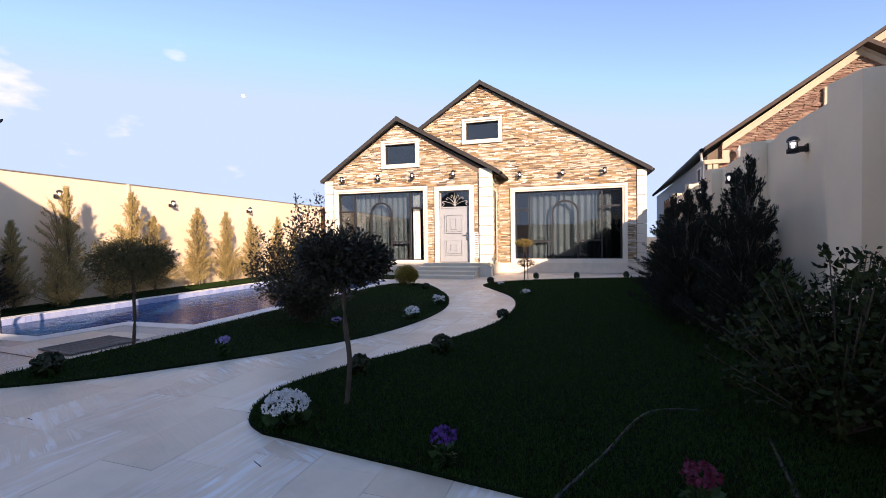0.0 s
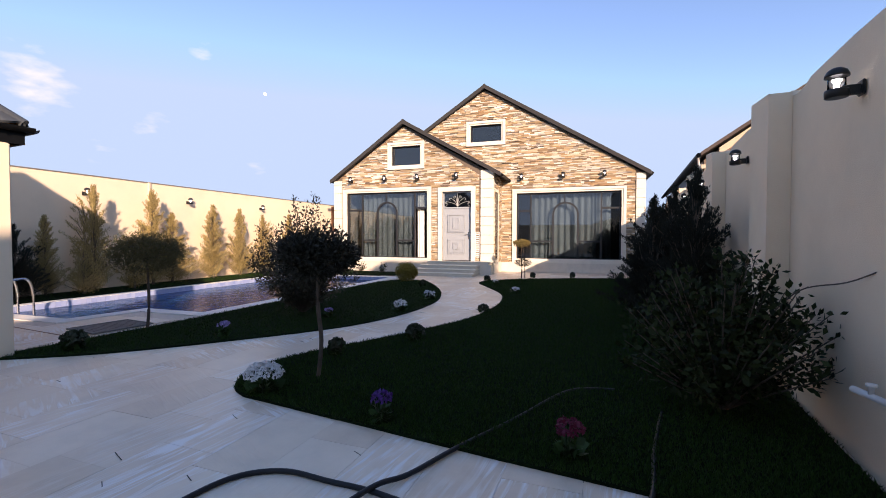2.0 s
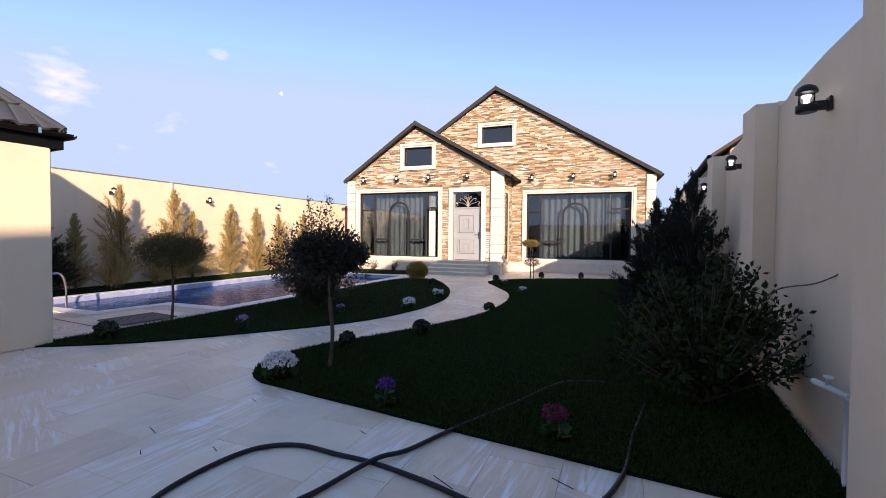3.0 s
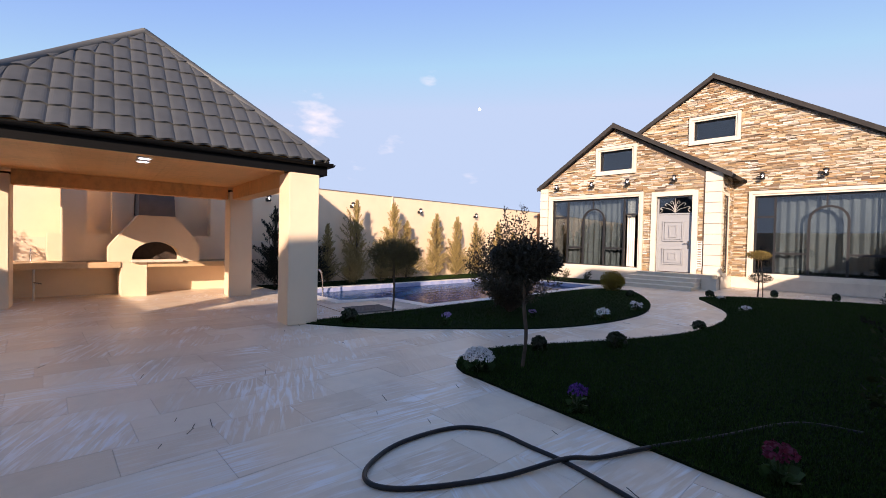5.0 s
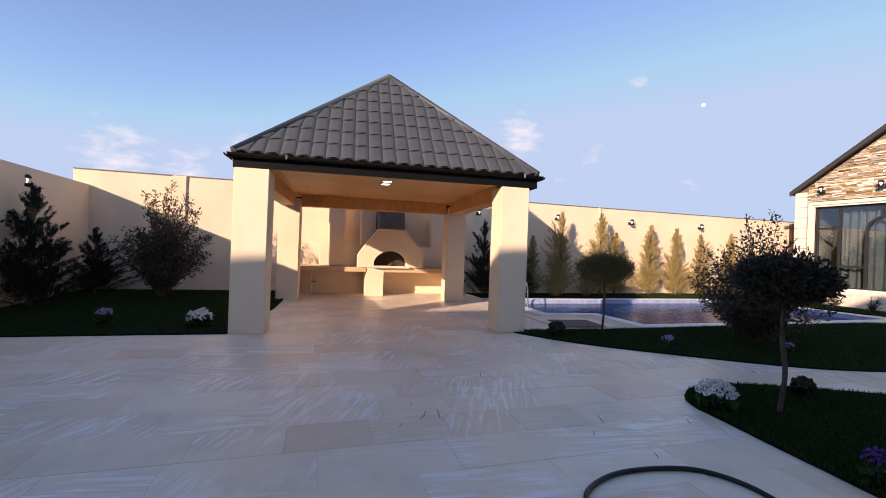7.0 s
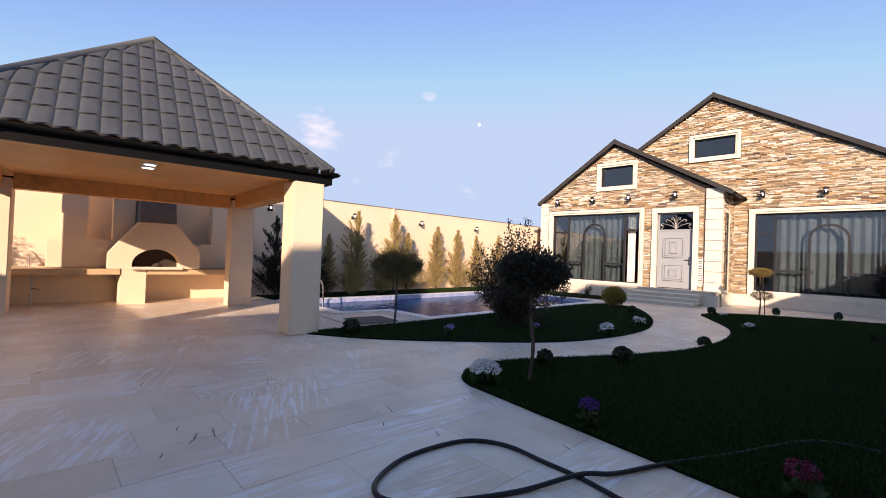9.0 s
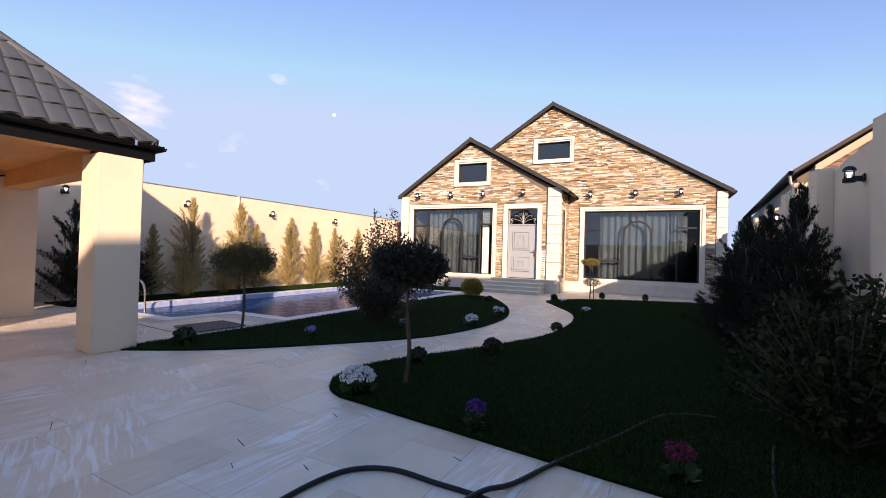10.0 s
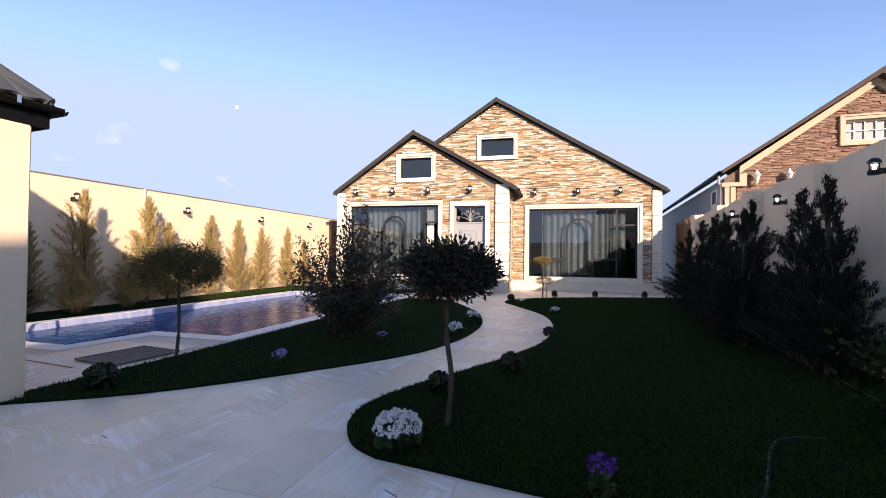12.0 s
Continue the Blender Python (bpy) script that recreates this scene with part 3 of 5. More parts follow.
lamp = wall_lamp()
spots = []
for u, z in ((4.3, 2.33), (7.17, 2.33), (9.99, 2.35), (12.75, 2.33), (15.36, 2.33), (18.2, 2.32)):
    spots.append(RM @ pose(u, 0.005, z) @ Matrix.Diagonal((0.78, 0.78, 0.78, 1)))
for y in (-0.6, 5.3, 8.2, 11.25, 14.5, 17.6):
    x = -11.65 + 0.9 * (y + 5.6) / 25.8
    spots.append(pose(x + 0.005, y, 2.56, 0, 0, -88) @ Matrix.Diagonal((0.85, 0.85, 0.85, 1)))
spots.append(pose(-8.95, -5.44, 2.35, 0, 0, 0))
WY, BY = 16.75, 18.4
for x in (-8.02, -6.43, -4.98, -3.33):
    spots.append(pose(x, WY - 0.06, 3.82, 0, 0, 180))
for x in (-1.01, 0.64, 2.19):
    spots.append(pose(x, BY - 0.06, 3.88, 0, 0, 180))
for m in spots[1:]:
    copy_thing(lamp, m)
lamp.matrix_basis = spots[0]

# ---- the house ----
house = thing("house", (0, 0, 0), "stone-clad gabled house with grey tiled roofs, lit by low sun", "house")
WIN_L = (-8.45, -4.42, 0.42, 3.48)
WIN_R = (-1.40, 3.0, 0.39, 3.44)
DOOR = (-4.12, -2.58, 0.46, 3.42)
AT_L = (-6.33, -4.72, 4.22, 5.34)
AT_R = (-3.39, -1.71, 5.33, 6.38)
T = 0.17


def hole(r, t=T):
    x0, x1, z0, z1 = r[0] + t, r[1] - t, r[2] + t * 0.8, r[3] - t
    return [(x0, z0), (x1, z0), (x1, z1), (x0, z1)]


WING = [(-8.82, 0), (-1.9, 0), (-1.9, 3.86), (-5.6, 6.02), (-8.82, 3.86)]
MAIN = [(-1.9, 0), (3.6, 0), (3.6, 3.92), (-2.6, 7.70), (-8.4, 3.95), (-1.9, 3.95)]
part("wall_wing", slab([WING, hole(WIN_L), [(DOOR[0] + T, 0.5), (DOOR[1] - T, 0.5), (DOOR[1] - T, DOOR[3] - T), (DOOR[0] + T, DOOR[3] - T)], hole(AT_L)], WY, WY + 0.25, "y"), M_MORTAR, house)
part("wall_main", slab([MAIN, hole(WIN_R), hole(AT_R)], BY, BY + 0.25, "y"), M_MORTAR, house)
SW = (16.98, 17.85, 0.42, 3.36)
side = [(WY + 0.25, 0), (BY + 0.0, 0), (BY + 0.0, 3.9), (WY + 0.25, 3.9)]
part("wall_side", slab([side, [(SW[0] + 0.12, SW[2] + 0.1), (SW[1] - 0.12, SW[2] + 0.1), (SW[1] - 0.12, SW[3] - 0.12), (SW[0] + 0.12, SW[3] - 0.12)]], -2.15, -1.9, "x"), M_MORTAR, house)
part("wall_west", boxed(-8.82, -8.57, WY + 0.25, 29, 0, 3.86), M_WHITEWALL, house)
part("wall_east", boxed(3.35, 3.6, BY + 0.25, 29, 0, 3.86), M_WHITEWALL, house)
part("wall_north", boxed(-8.57, 3.35, 28.75, 29, 0, 3.86), M_WHITEWALL, house)
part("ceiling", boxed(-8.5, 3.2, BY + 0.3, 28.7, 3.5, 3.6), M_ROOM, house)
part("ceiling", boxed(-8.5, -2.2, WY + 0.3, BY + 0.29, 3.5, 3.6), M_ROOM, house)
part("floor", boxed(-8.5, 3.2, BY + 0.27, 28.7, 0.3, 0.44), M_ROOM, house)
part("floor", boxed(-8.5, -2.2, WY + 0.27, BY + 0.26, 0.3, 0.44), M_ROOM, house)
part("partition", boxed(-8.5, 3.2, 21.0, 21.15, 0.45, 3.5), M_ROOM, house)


def stones(name, x0, x1, z0, z1, keep, y, seed, material=M_STONE, h=(0.03, 0.06), w=(0.12, 0.42)):
    """Courses of split stone, each stone its own small block."""
    rng = random.Random(seed)
    bm = bmesh.new()
    z = z0
    while z < z1:
        hh = rng.uniform(*h)
        x = x0 - rng.uniform(0, 0.3)
        while x < x1:
            ww = rng.uniform(*w)
            a, b = max(x, x0), min(x + ww, x1)
            runs = []
            if b - a > 0.04 and keep(a, b, z, min(z + hh, z1)):
                runs = [(a, b)]
            elif b - a > 0.04:
                steps_n = max(2, int((b - a) / 0.03))
                cur = None
                for k in range(steps_n):
                    p, q = a + (b - a) * k / steps_n, a + (b - a) * (k + 1) / steps_n
                    if keep(p, q, z, min(z + hh, z1)):
                        cur = [cur[0] if cur else p, q]
                    elif cur:
                        runs.append(tuple(cur))
                        cur = None
                if cur:
                    runs.append(tuple(cur))
            for p, q in runs:
                d = rng.uniform(0.012, 0.062)
                box(bm, p + 0.004, q - 0.004, y - d, y - 0.001, z + 0.004, min(z + hh, z1) - 0.003)
            x += ww
        z += hh
    return bm


def outside(r, a, b, z0, z1, g=0.0):
    return b <= r[0] + g or a >= r[1] - g or z1 <= r[2] + g or z0 >= r[3] - g


def roof_z(x, apex, zt, eave_x, ze):
    return zt - (zt - ze) * abs(x - apex) / abs(eave_x - apex)


def keep_wing(a, b, z0, z1):
    if not all(outside(r, a, b, z0, z1, 0.01) for r in (WIN_L, DOOR, AT_L)):
        return False
    return all(z1 < roof_z(x, -5.6, 6.0, -8.85, 3.84) for x in (a, b))


def keep_main(a, b, z0, z1):
    if not all(outside(r, a, b, z0, z1, 0.01) for r in (WIN_R, AT_R)):
        return False
    if b < -1.9 and z0 < 3.7:
        return False
    return z1 < min(roof_z(a, -2.6, 7.68, 3.65, 3.9), roof_z(b, -2.6, 7.68, 3.65, 3.9))


for nm, b, lab in (("stone_cladding", stones("s", -8.5, -2.44, 0.42, 6.0, keep_wing, WY, 2), "split ledgestone in ochre, rust and cream"),
                   ("stone_cladding", stones("s", -8.0, 3.32, 0.40, 7.7, keep_main, BY, 3), "split ledgestone in ochre, rust and cream")):
    o = part(nm, b, M_STONE, house, lab)
    o["kind"] = "stuff"
b = stones("s", WY + 0.13, BY, 0.42, 3.9, lambda a, b_, z0, z1: outside(SW, a, b_, z0, z1, 0.01), 0.0, 5)
bmesh.ops.transform(b, matrix=Matrix.Translation((-1.9, 0, 0)) @ Matrix.Rotation(radians(90), 4, "Z"), verts=b.verts[:])
o = part("stone_cladding", b, M_STONE, house)
o["kind"] = "stuff"


def quoins(x0, x1, y, z1, two_sided=False):
    z = 0.44
    i = 0
    while z < z1 - 0.05:
        h = min(0.36, z1 - z)
        part("quoin_block", boxed(x0, x1, y - 0.075, y + (0.12 if two_sided else 0.0), z + 0.006, z + h - 0.006, bevel=0.01), M_TRIM, house)
        z += h


quoins(-2.38, -1.87, WY, 4.05, True)
quoins(3.34, 3.68, BY, 3.92)
quoins(-8.9, -8.52, WY, 3.86)
# plinth and copings
part("plinth", boxed(-8.9, -1.83, WY - 0.09, WY - 0.001, 0, 0.42), M_BASE, house, "cream stone plinth")
part("plinth", boxed(-1.859, 3.7, BY - 0.09, BY - 0.001, 0, 0.40), M_BASE, house, "cream stone plinth")
part("plinth", boxed(-1.899, -1.86, WY - 0.09, BY - 0.1, 0, 0.42), M_BASE, house, "cream stone plinth")
for r, y in ((WIN_L, WY), (WIN_R, BY), (AT_L, WY), (AT_R, BY)):
    part("window_surround", frame_rect(*r, T * 0.62, y - 0.11, y - 0.002), M_TRIM, house)
    part("inner_moulding", frame_rect(r[0] + T * 0.62, r[1] - T * 0.62, r[2] + T * 0.62, r[3] - T * 0.62, T * 0.38, y - 0.07, y + 0.05), M_TRIM, house)
dz = [(DOOR[0], 0.44), (DOOR[0], DOOR[3]), (DOOR[1], DOOR[3]), (DOOR[1], 0.44), (DOOR[1] - T, 0.44), (DOOR[1] - T, DOOR[3] - T), (DOOR[0] + T, DOOR[3] - T), (DOOR[0] + T, 0.44)]
part("door_surround", slab([dz], WY - 0.11, WY - 0.002, "y"), M_TRIM, house)
bm = frame_rect(*SW, 0.12, -0.014, -0.002)
bmesh.ops.transform(bm, matrix=Matrix.Translation((-1.9, 0, 0)) @ Matrix.Rotation(radians(90), 4, "Z"), verts=bm.verts[:])
part("window_surround", bm, M_TRIM, house)


def gable_roof(apex, zt, el, zl, er, zr, y0, y1, nm):
    """Two tiled slopes with thickness, dark flashing along the gable and a ridge cap."""
    for ex, ez in ((el, zl), (er, zr)):
        bm = bmesh.new()
        n = Vector((-(ez - zt), 0, ex - apex)).normalized()
        n = n if n.z > 0 else -n
        q = [Vector((apex, y0, zt)), Vector((ex, y0, ez)), Vector((ex, y1, ez)), Vector((apex, y1, zt))]
        lo = [bm.verts.new(p) for p in q]
        hi = [bm.verts.new(p + n * 0.09) for p in q]
        bm.faces.new(lo)
        bm.faces.new(list(reversed(hi)))
        for i in range(4):
            j = (i + 1) % 4
            bm.faces.new((lo[i], lo[j], hi[j], hi[i]))
        bmesh.ops.recalc_face_normals(bm, faces=bm.faces[:])
        part("roof_slope", bm, M_ROOF, house, "dark grey tiled slope")
        bm = bmesh.new()
        q = [Vector((apex, y0 - 0.03, zt + 0.14)), Vector((ex, y0 - 0.03, ez + 0.12)), Vector((ex, y0 - 0.03, ez - 0.04)), Vector((apex, y0 - 0.03, zt - 0.03))]
        a = [bm.verts.new(p) for p in q]
        b2 = [bm.verts.new(p + Vector((0, 0.028, 0))) for p in q]
        bm.faces.new(a)
        bm.faces.new(list(reversed(b2)))
        for i in range(4):
            j = (i + 1) % 4
            bm.faces.new((a[i], a[j], b2[j], b2[i]))
        bmesh.ops.recalc_face_normals(bm, faces=bm.faces[:])
        part("barge_board", bm, M_RAKE, house, "dark metal barge board")
    bm = bmesh.new()
    tube(bm, [(apex, y0 - 0.02, zt + 0.1), (apex, y1, zt + 0.1)], 0.06, 8)
    part("ridge_cap", bm, M_ROOF, house)


gable_roof(-5.6, 6.08, -8.98, 3.78, -1.58, 3.80, WY - 0.22, 19.5, "wing")
gable_roof(-2.6, 7.74, -8.7, 3.82, 3.84, 3.86, BY - 0.18, 29.2, "main")
bm = bmesh.new()
tube(bm, [(-1.53, WY - 0.2, 3.80), (-1.53, BY + 0.1, 3.80)], 0.06, 8)
part("gutter", bm, M_GUTTER, house)
bm = bmesh.new()
tube(bm, [(3.88, BY - 0.15, 3.88), (3.88, 29, 3.88)], 0.06, 8)
part("gutter", bm, M_GUTTER, house)


# ---- windows and door ----
def bar(bm, x0, x1, z0, z1, y, d=0.07):
    box(bm, x0, x1, y - d / 2, y + d / 2, z0, z1)


def window(name, r, y, cols, arch, mid_top, label, open_side=0):
    x0, x1, z0, z1 = r[0] + T, r[1] - T, r[2] + T * 0.8, r[3] - T
    w, h = x1 - x0, z1 - z0
    t = thing(name, (0, 0, 0), label, "window", kind="")
    part("window_frame", frame_rect(x0, x1, z0, z1, 0.06, y + 0.06, y + 0.14), M_FRAME, t)
    yc = y + 0.1
    for f in cols:
        part("mullion", boxed(x0 + f * w - 0.03, x0 + f * w + 0.03, yc - 0.04, yc + 0.04, z0 + 0.06, z1 - 0.06), M_FRAME, t)
    part("transom", boxed(x0 + 0.06, x0 + cols[0] * w - 0.03, yc - 0.04, yc + 0.04, z0 + 0.72 * h, z0 + 0.745 * h), M_FRAME, t)
    part("transom", boxed(x0 + cols[-1] * w + 0.03, x1 - 0.06, yc - 0.04, yc + 0.04, z0 + 0.745 * h, z0 + 0.77 * h), M_FRAME, t)
    a0, a1 = x0 + arch[0] * w, x0 + arch[1] * w
    za = z0 + 0.86 * h
    rad = (a1 - a0) / 2
    out_pts = [(a0, z0 + 0.06)] + [((a0 + a1) / 2 - rad * math.cos(k * math.pi / 14), za - rad + rad * math.sin(k * math.pi / 14)) for k in range(15)] + [(a1, z0 + 0.06)]
    ri = rad - 0.07
    in_pts = [(a1 - 0.07, z0 + 0.06)] + [((a0 + a1) / 2 + ri * math.cos(k * math.pi / 14), za - rad + ri * math.sin(k * math.pi / 14)) for k in range(15)] + [(a0 + 0.07, z0 + 0.06)]
    part("arch_bar", slab([out_pts + in_pts], yc - 0.045, yc + 0.045, "y"), M_FRAME, t, "arched glazing bar")
    for p, q in ((cols[0] * w + 0.03, arch[0] * w), (arch[1] * w, cols[-1] * w - 0.03)):
        part("lower_bar", boxed(x0 + p, x0 + q, yc - 0.035, yc + 0.035, z0 + 0.26 * h, z0 + 0.285 * h), M_FRAME, t)
    part("upper_bar", boxed(x0 + mid_top * w - 0.02, x0 + mid_top * w + 0.02, yc - 0.03, yc + 0.03, za + 0.01, z1 - 0.06), M_FRAME, t)
    edges = [0.0] + list(cols) + [1.0]
    for a, b_ in zip(edges, edges[1:]):
        if open_side and b_ == 1.0:
            continue
        g = part("pane", boxed(x0 + a * w + 0.03, x0 + b_ * w - 0.03, yc - 0.006, yc + 0.006, z0 + 0.03, z1 - 0.03), M_GLASS, t, "reflecting glass pane")
        g.visible_shadow = False
    if open_side:
        g = part("pane", boxed(x0 + cols[-1] * w + 0.03, x1 - 0.06, yc - 0.006, yc + 0.006, z0 + 0.77 * h, z1 - 0.06), M_GLASS, t)
        g.visible_shadow = False
    part("sill", boxed(x0 - 0.02, x1 + 0.02, y - 0.02, y + 0.2, z0 - 0.035, z0 - 0.002), M_TRIM, t)
    return t, x0, x1, z0, z1


def curtain(x0, x1, z0, z1, y, material, label, folds=9.0, seed=1, depth=0.06):
    t = thing("curtain", ((x0 + x1) / 2, y, 0), label, "curtain")
    rng = random.Random(seed)
    bm = bmesh.new()
    n = int((x1 - x0) * 40)
    ph, col = 0.0, []
    for i in range(n + 1):
        x = x0 + (x1 - x0) * i / n
        ph += rng.uniform(0.5, 1.5) * (x1 - x0) / n * folds * 6.28
        col.append((x - (x0 + x1) / 2, depth * math.sin(ph) * rng.uniform(0.8, 1.1)))
    rows = [[bm.verts.new((x, yy * k, z)) for x, yy in col] for z, k in ((z0, 1.15), ((z0 + z1) / 2, 1.0), (z1, 0.8))]
    for a, b_ in zip(rows, rows[1:]):
        for i in range(n):
            f = bm.faces.new((a[i], a[i + 1], b_[i + 1], b_[i]))
            f.smooth = True
    part("cloth", bm, material, t)
    bm = bmesh.new()
    tube(bm, [(-(x1 - x0) / 2, 0, z1 + 0.02), ((x1 - x0) / 2, 0, z1 + 0.02)], 0.018, 8)
    part("rod", bm, M_FRAME, t)
    return t


t, x0, x1, z0, z1 = window("window_1", WIN_L, WY, (0.185, 0.84), (0.37, 0.63), 0.49, "large dark-framed window with an arched bar and grey curtains", 1)
curtain(x0 + 0.45, x0 + (x1 - x0) * 0.8, z0 + 0.02, z1 - 0.02, WY + 0.42, M_CURTAIN, "grey pleated curtain hanging behind the window", 4, 3, 0.05)
curtain(x0 + (x1 - x0) * 0.845, x0 + (x1 - x0) * 0.93, z0 + 0.02, z1 - 0.05, WY + 0.3, M_CURTAIN_W, "bright white curtain gathered in the open casement", 12, 4)
t, x0, x1, z0, z1 = window("window_2", WIN_R, BY, (0.14, 0.82), (0.355, 0.61), 0.47, "large dark-framed window with an arched bar and grey curtains")
curtain(x0 + 0.5, x1 - 0.35, z0 + 0.02, z1 - 0.02, BY + 0.42, M_CURTAIN, "grey pleated curtain hanging behind the window", 4, 7, 0.05)
for i, (r, y) in enumerate(((AT_L, WY), (AT_R, BY))):
    t = thing("attic_window", (0, 0, 0), "small dark attic window in a pale stone surround", "window", "attic windows")
    part("window_frame", frame_rect(r[0] + T, r[1] - T, r[2] + T * 0.8, r[3] - T, 0.05, y + 0.06, y + 0.13), M_FRAME, t)
    part("pane", boxed(r[0] + T + 0.04, r[1] - T - 0.04, y + 0.09, y + 0.1, r[2] + T * 0.8 + 0.04, r[3] - T - 0.04), M_GLASS, t)
    # dark sheet in place of the attic's shade behind the glass
    part("attic_dark_sheet", boxed(r[0] + 0.1, r[1] - 0.1, y + 0.26, y + 0.27, r[2] + 0.1, r[3] - 0.1), M_ROOM, t, "dark sheet standing in for the unlit attic behind the pane")
t = thing("side_window", (0, 0, 0), "narrow dark-framed window in the side of the wing", "window")
bm = frame_rect(SW[0] + 0.12, SW[1] - 0.12, SW[2] + 0.1, SW[3] - 0.12, 0.05, 0.012, 0.06)
bmesh.ops.transform(bm, matrix=Matrix.Translation((-1.9, 0, 0)) @ Matrix.Rotation(radians(90), 4, "Z"), verts=bm.verts[:])
part("window_frame", bm, M_FRAME, t)
part("transom", boxed(-1.96, -1.912, SW[0] + 0.17, SW[1] - 0.17, 2.5, 2.56), M_FRAME, t)
part("pane", boxed(-1.935, -1.925, SW[0] + 0.15, SW[1] - 0.15, SW[2] + 0.12, SW[3] - 0.14), M_GLASS, t)

door = thing("front_door", (0, WY + 0.06, 0.5), "closed grey steel front door with two raised panels and a scrollwork transom", "door")
dx0, dx1 = DOOR[0] + T, DOOR[1] - T
part("door_leaf", boxed(dx0 + 0.05, dx1 - 0.05, 0.02, 0.08, 0.02, 2.08), M_DOOR, door)
part("door_frame", slab([[(dx0, 0.0), (dx0, 2.75), (dx1, 2.75), (dx1, 0.0), (dx1 - 0.05, 0.0), (dx1 - 0.05, 2.7), (dx0 + 0.05, 2.7), (dx0 + 0.05, 0.0)]], -0.01, 0.09, "y"), M_DOOR, door)
part("transom_bar", boxed(dx0 + 0.05, dx1 - 0.05, 0.0, 0.08, 2.09, 2.14), M_DOOR, door)
for pz0, pz1 in ((0.28, 0.88), (1.12, 1.86)):
    px0, px1 = dx0 + 0.2, dx1 - 0.3
    part("raised_moulding", frame_rect(px0, px1, pz0, pz1, 0.05, -0.03, 0.018), M_DOOR, door)
    part("raised_panel", boxed(px0 + 0.06, px1 - 0.06, -0.012, 0.018, pz0 + 0.06, pz1 - 0.06, bevel=0.008), M_DOOR, door)
    cx, cz = (px0 + px1) / 2, (pz0 + pz1) / 2
    part("inner_moulding", frame_rect(cx - 0.13, cx + 0.13, cz - (0.22 if pz1 > 1 else 0.13), cz + (0.22 if pz1 > 1 else 0.13), 0.035, -0.045, -0.013), M_DOOR, door)
part("handle_plate", boxed(dx1 - 0.16, dx1 - 0.12, -0.0, 0.018, 0.86, 1.14), M_CHROME, door)
bm = bmesh.new()
tube(bm, [(dx1 - 0.14, 0.01, 1.05), (dx1 - 0.14, -0.05, 1.05), (dx1 - 0.28, -0.05, 1.04)], 0.012, 8)
part("door_handle", bm, M_CHROME, door, "chrome lever handle")
part("transom_pane", boxed(dx0 + 0.06, dx1 - 0.06, 0.045, 0.055, 2.15, 2.69), M_GLASS, door)
# the hall's darkness is this sheet behind the transom glass
part("hall_dark_sheet", boxed(dx0 + 0.06, dx1 - 0.06, 0.18, 0.19, 2.0, 2.7), M_ROOM, door, "dark sheet standing in for the unlit hall behind the transom")
cx = (dx0 + dx1) / 2
for s in (-1, 1):
    for a, c in ((0.1, 0.42), (0.28, 0.34), (0.44, 0.2)):
        bm = bmesh.new()
        tip = (cx + s * a, 0.0, 2.16 + c)
        tube(bm, smooth_line([(cx, 0.02, 2.16), (cx + s * a * 0.35, 0.01, 2.16 + c * 0.6), tip, (tip[0] + s * 0.06, 0.0, tip[2] - 0.05), (tip[0] + s * 0.01, 0, tip[2] - 0.09)], 4), 0.01, 6)
        part("scroll", bm, M_IRON, door, "silver iron scroll")
    bm = bmesh.new()
    tube(bm, smooth_line([(cx + s * 0.5, 0.0, 2.16), (cx + s * 0.42, 0, 2.26), (cx + s * 0.5, 0, 2.34), (cx + s * 0.46, 0, 2.28)], 4), 0.01, 6)
    part("scroll", bm, M_IRON, door, "silver iron scroll")
bm = bmesh.new()
tube(bm, [(cx, 0.0, 2.15), (cx, 0.0, 2.68)], 0.01, 6)
part("scroll", bm, M_IRON, door, "silver iron scroll")

grille = thing("vent_grille", (0, 0, 0), "white louvred vent grille in the stone wall beside the door", "vent")
part("frame", frame_rect(-2.575, -2.415, 0.66, 1.64, 0.02, WY - 0.085, WY - 0.06), M_PIPE, grille)
for k in range(11):
    part("slat", boxed(-2.553, -2.437, WY - 0.082, WY - 0.066, 0.70 + k * 0.083, 0.745 + k * 0.083), M_PIPE, grille)

steps = thing("entrance_steps", (0, 0, 0), "three cream stone steps before the front door", "steps")
for i in range(4):
    y0 = WY - 0.1 - (0.38 if i == 3 else 0.85 + 0.3 * (2 - i))
    w = 0.0 if i == 3 else 0.0
    part("tread", boxed(-4.8 + 0.12 * i, -2.3 if i < 3 else -1.95, y0 - 0.03, WY - 0.092, 0.125 * (i + 1) - 0.035, 0.125 * (i + 1), bevel=0.006), M_TRIM, steps)
    part("riser", boxed(-4.77 + 0.12 * i, -2.33 if i < 3 else -1.98, y0, WY - 0.094, 0.125 * i + 0.0, 0.125 * (i + 1) - 0.036), M_BASE, steps)

part("landing_block", boxed(-2.325, -1.87, WY - 0.47, WY - 0.094, 0, 0.37), M_BASE, steps)

# ---- neighbour's brick house beyond the right wall ----
NX, NY = 5.35, 17.2
NB = Matrix.Translation((NX, NY, 0)) @ Matrix.Rotation(radians(-5), 4, "Z")
nb = thing("neighbour_house", (NX, NY, 0), "brown brick gabled house with cream trim beyond the boundary wall", "house", turn=-5)
NA, NW_, NEZ, NAZ = 4.02, 8.04, 4.25, 7.02
# local x runs along the gable, local y to the rear
GN = [(0, 0), (NW_, 0), (NW_, 4.1), (NA, NAZ - 0.15), (0, 4.1)]
NWN = (3.17, 5.0, 5.0, 5.86)


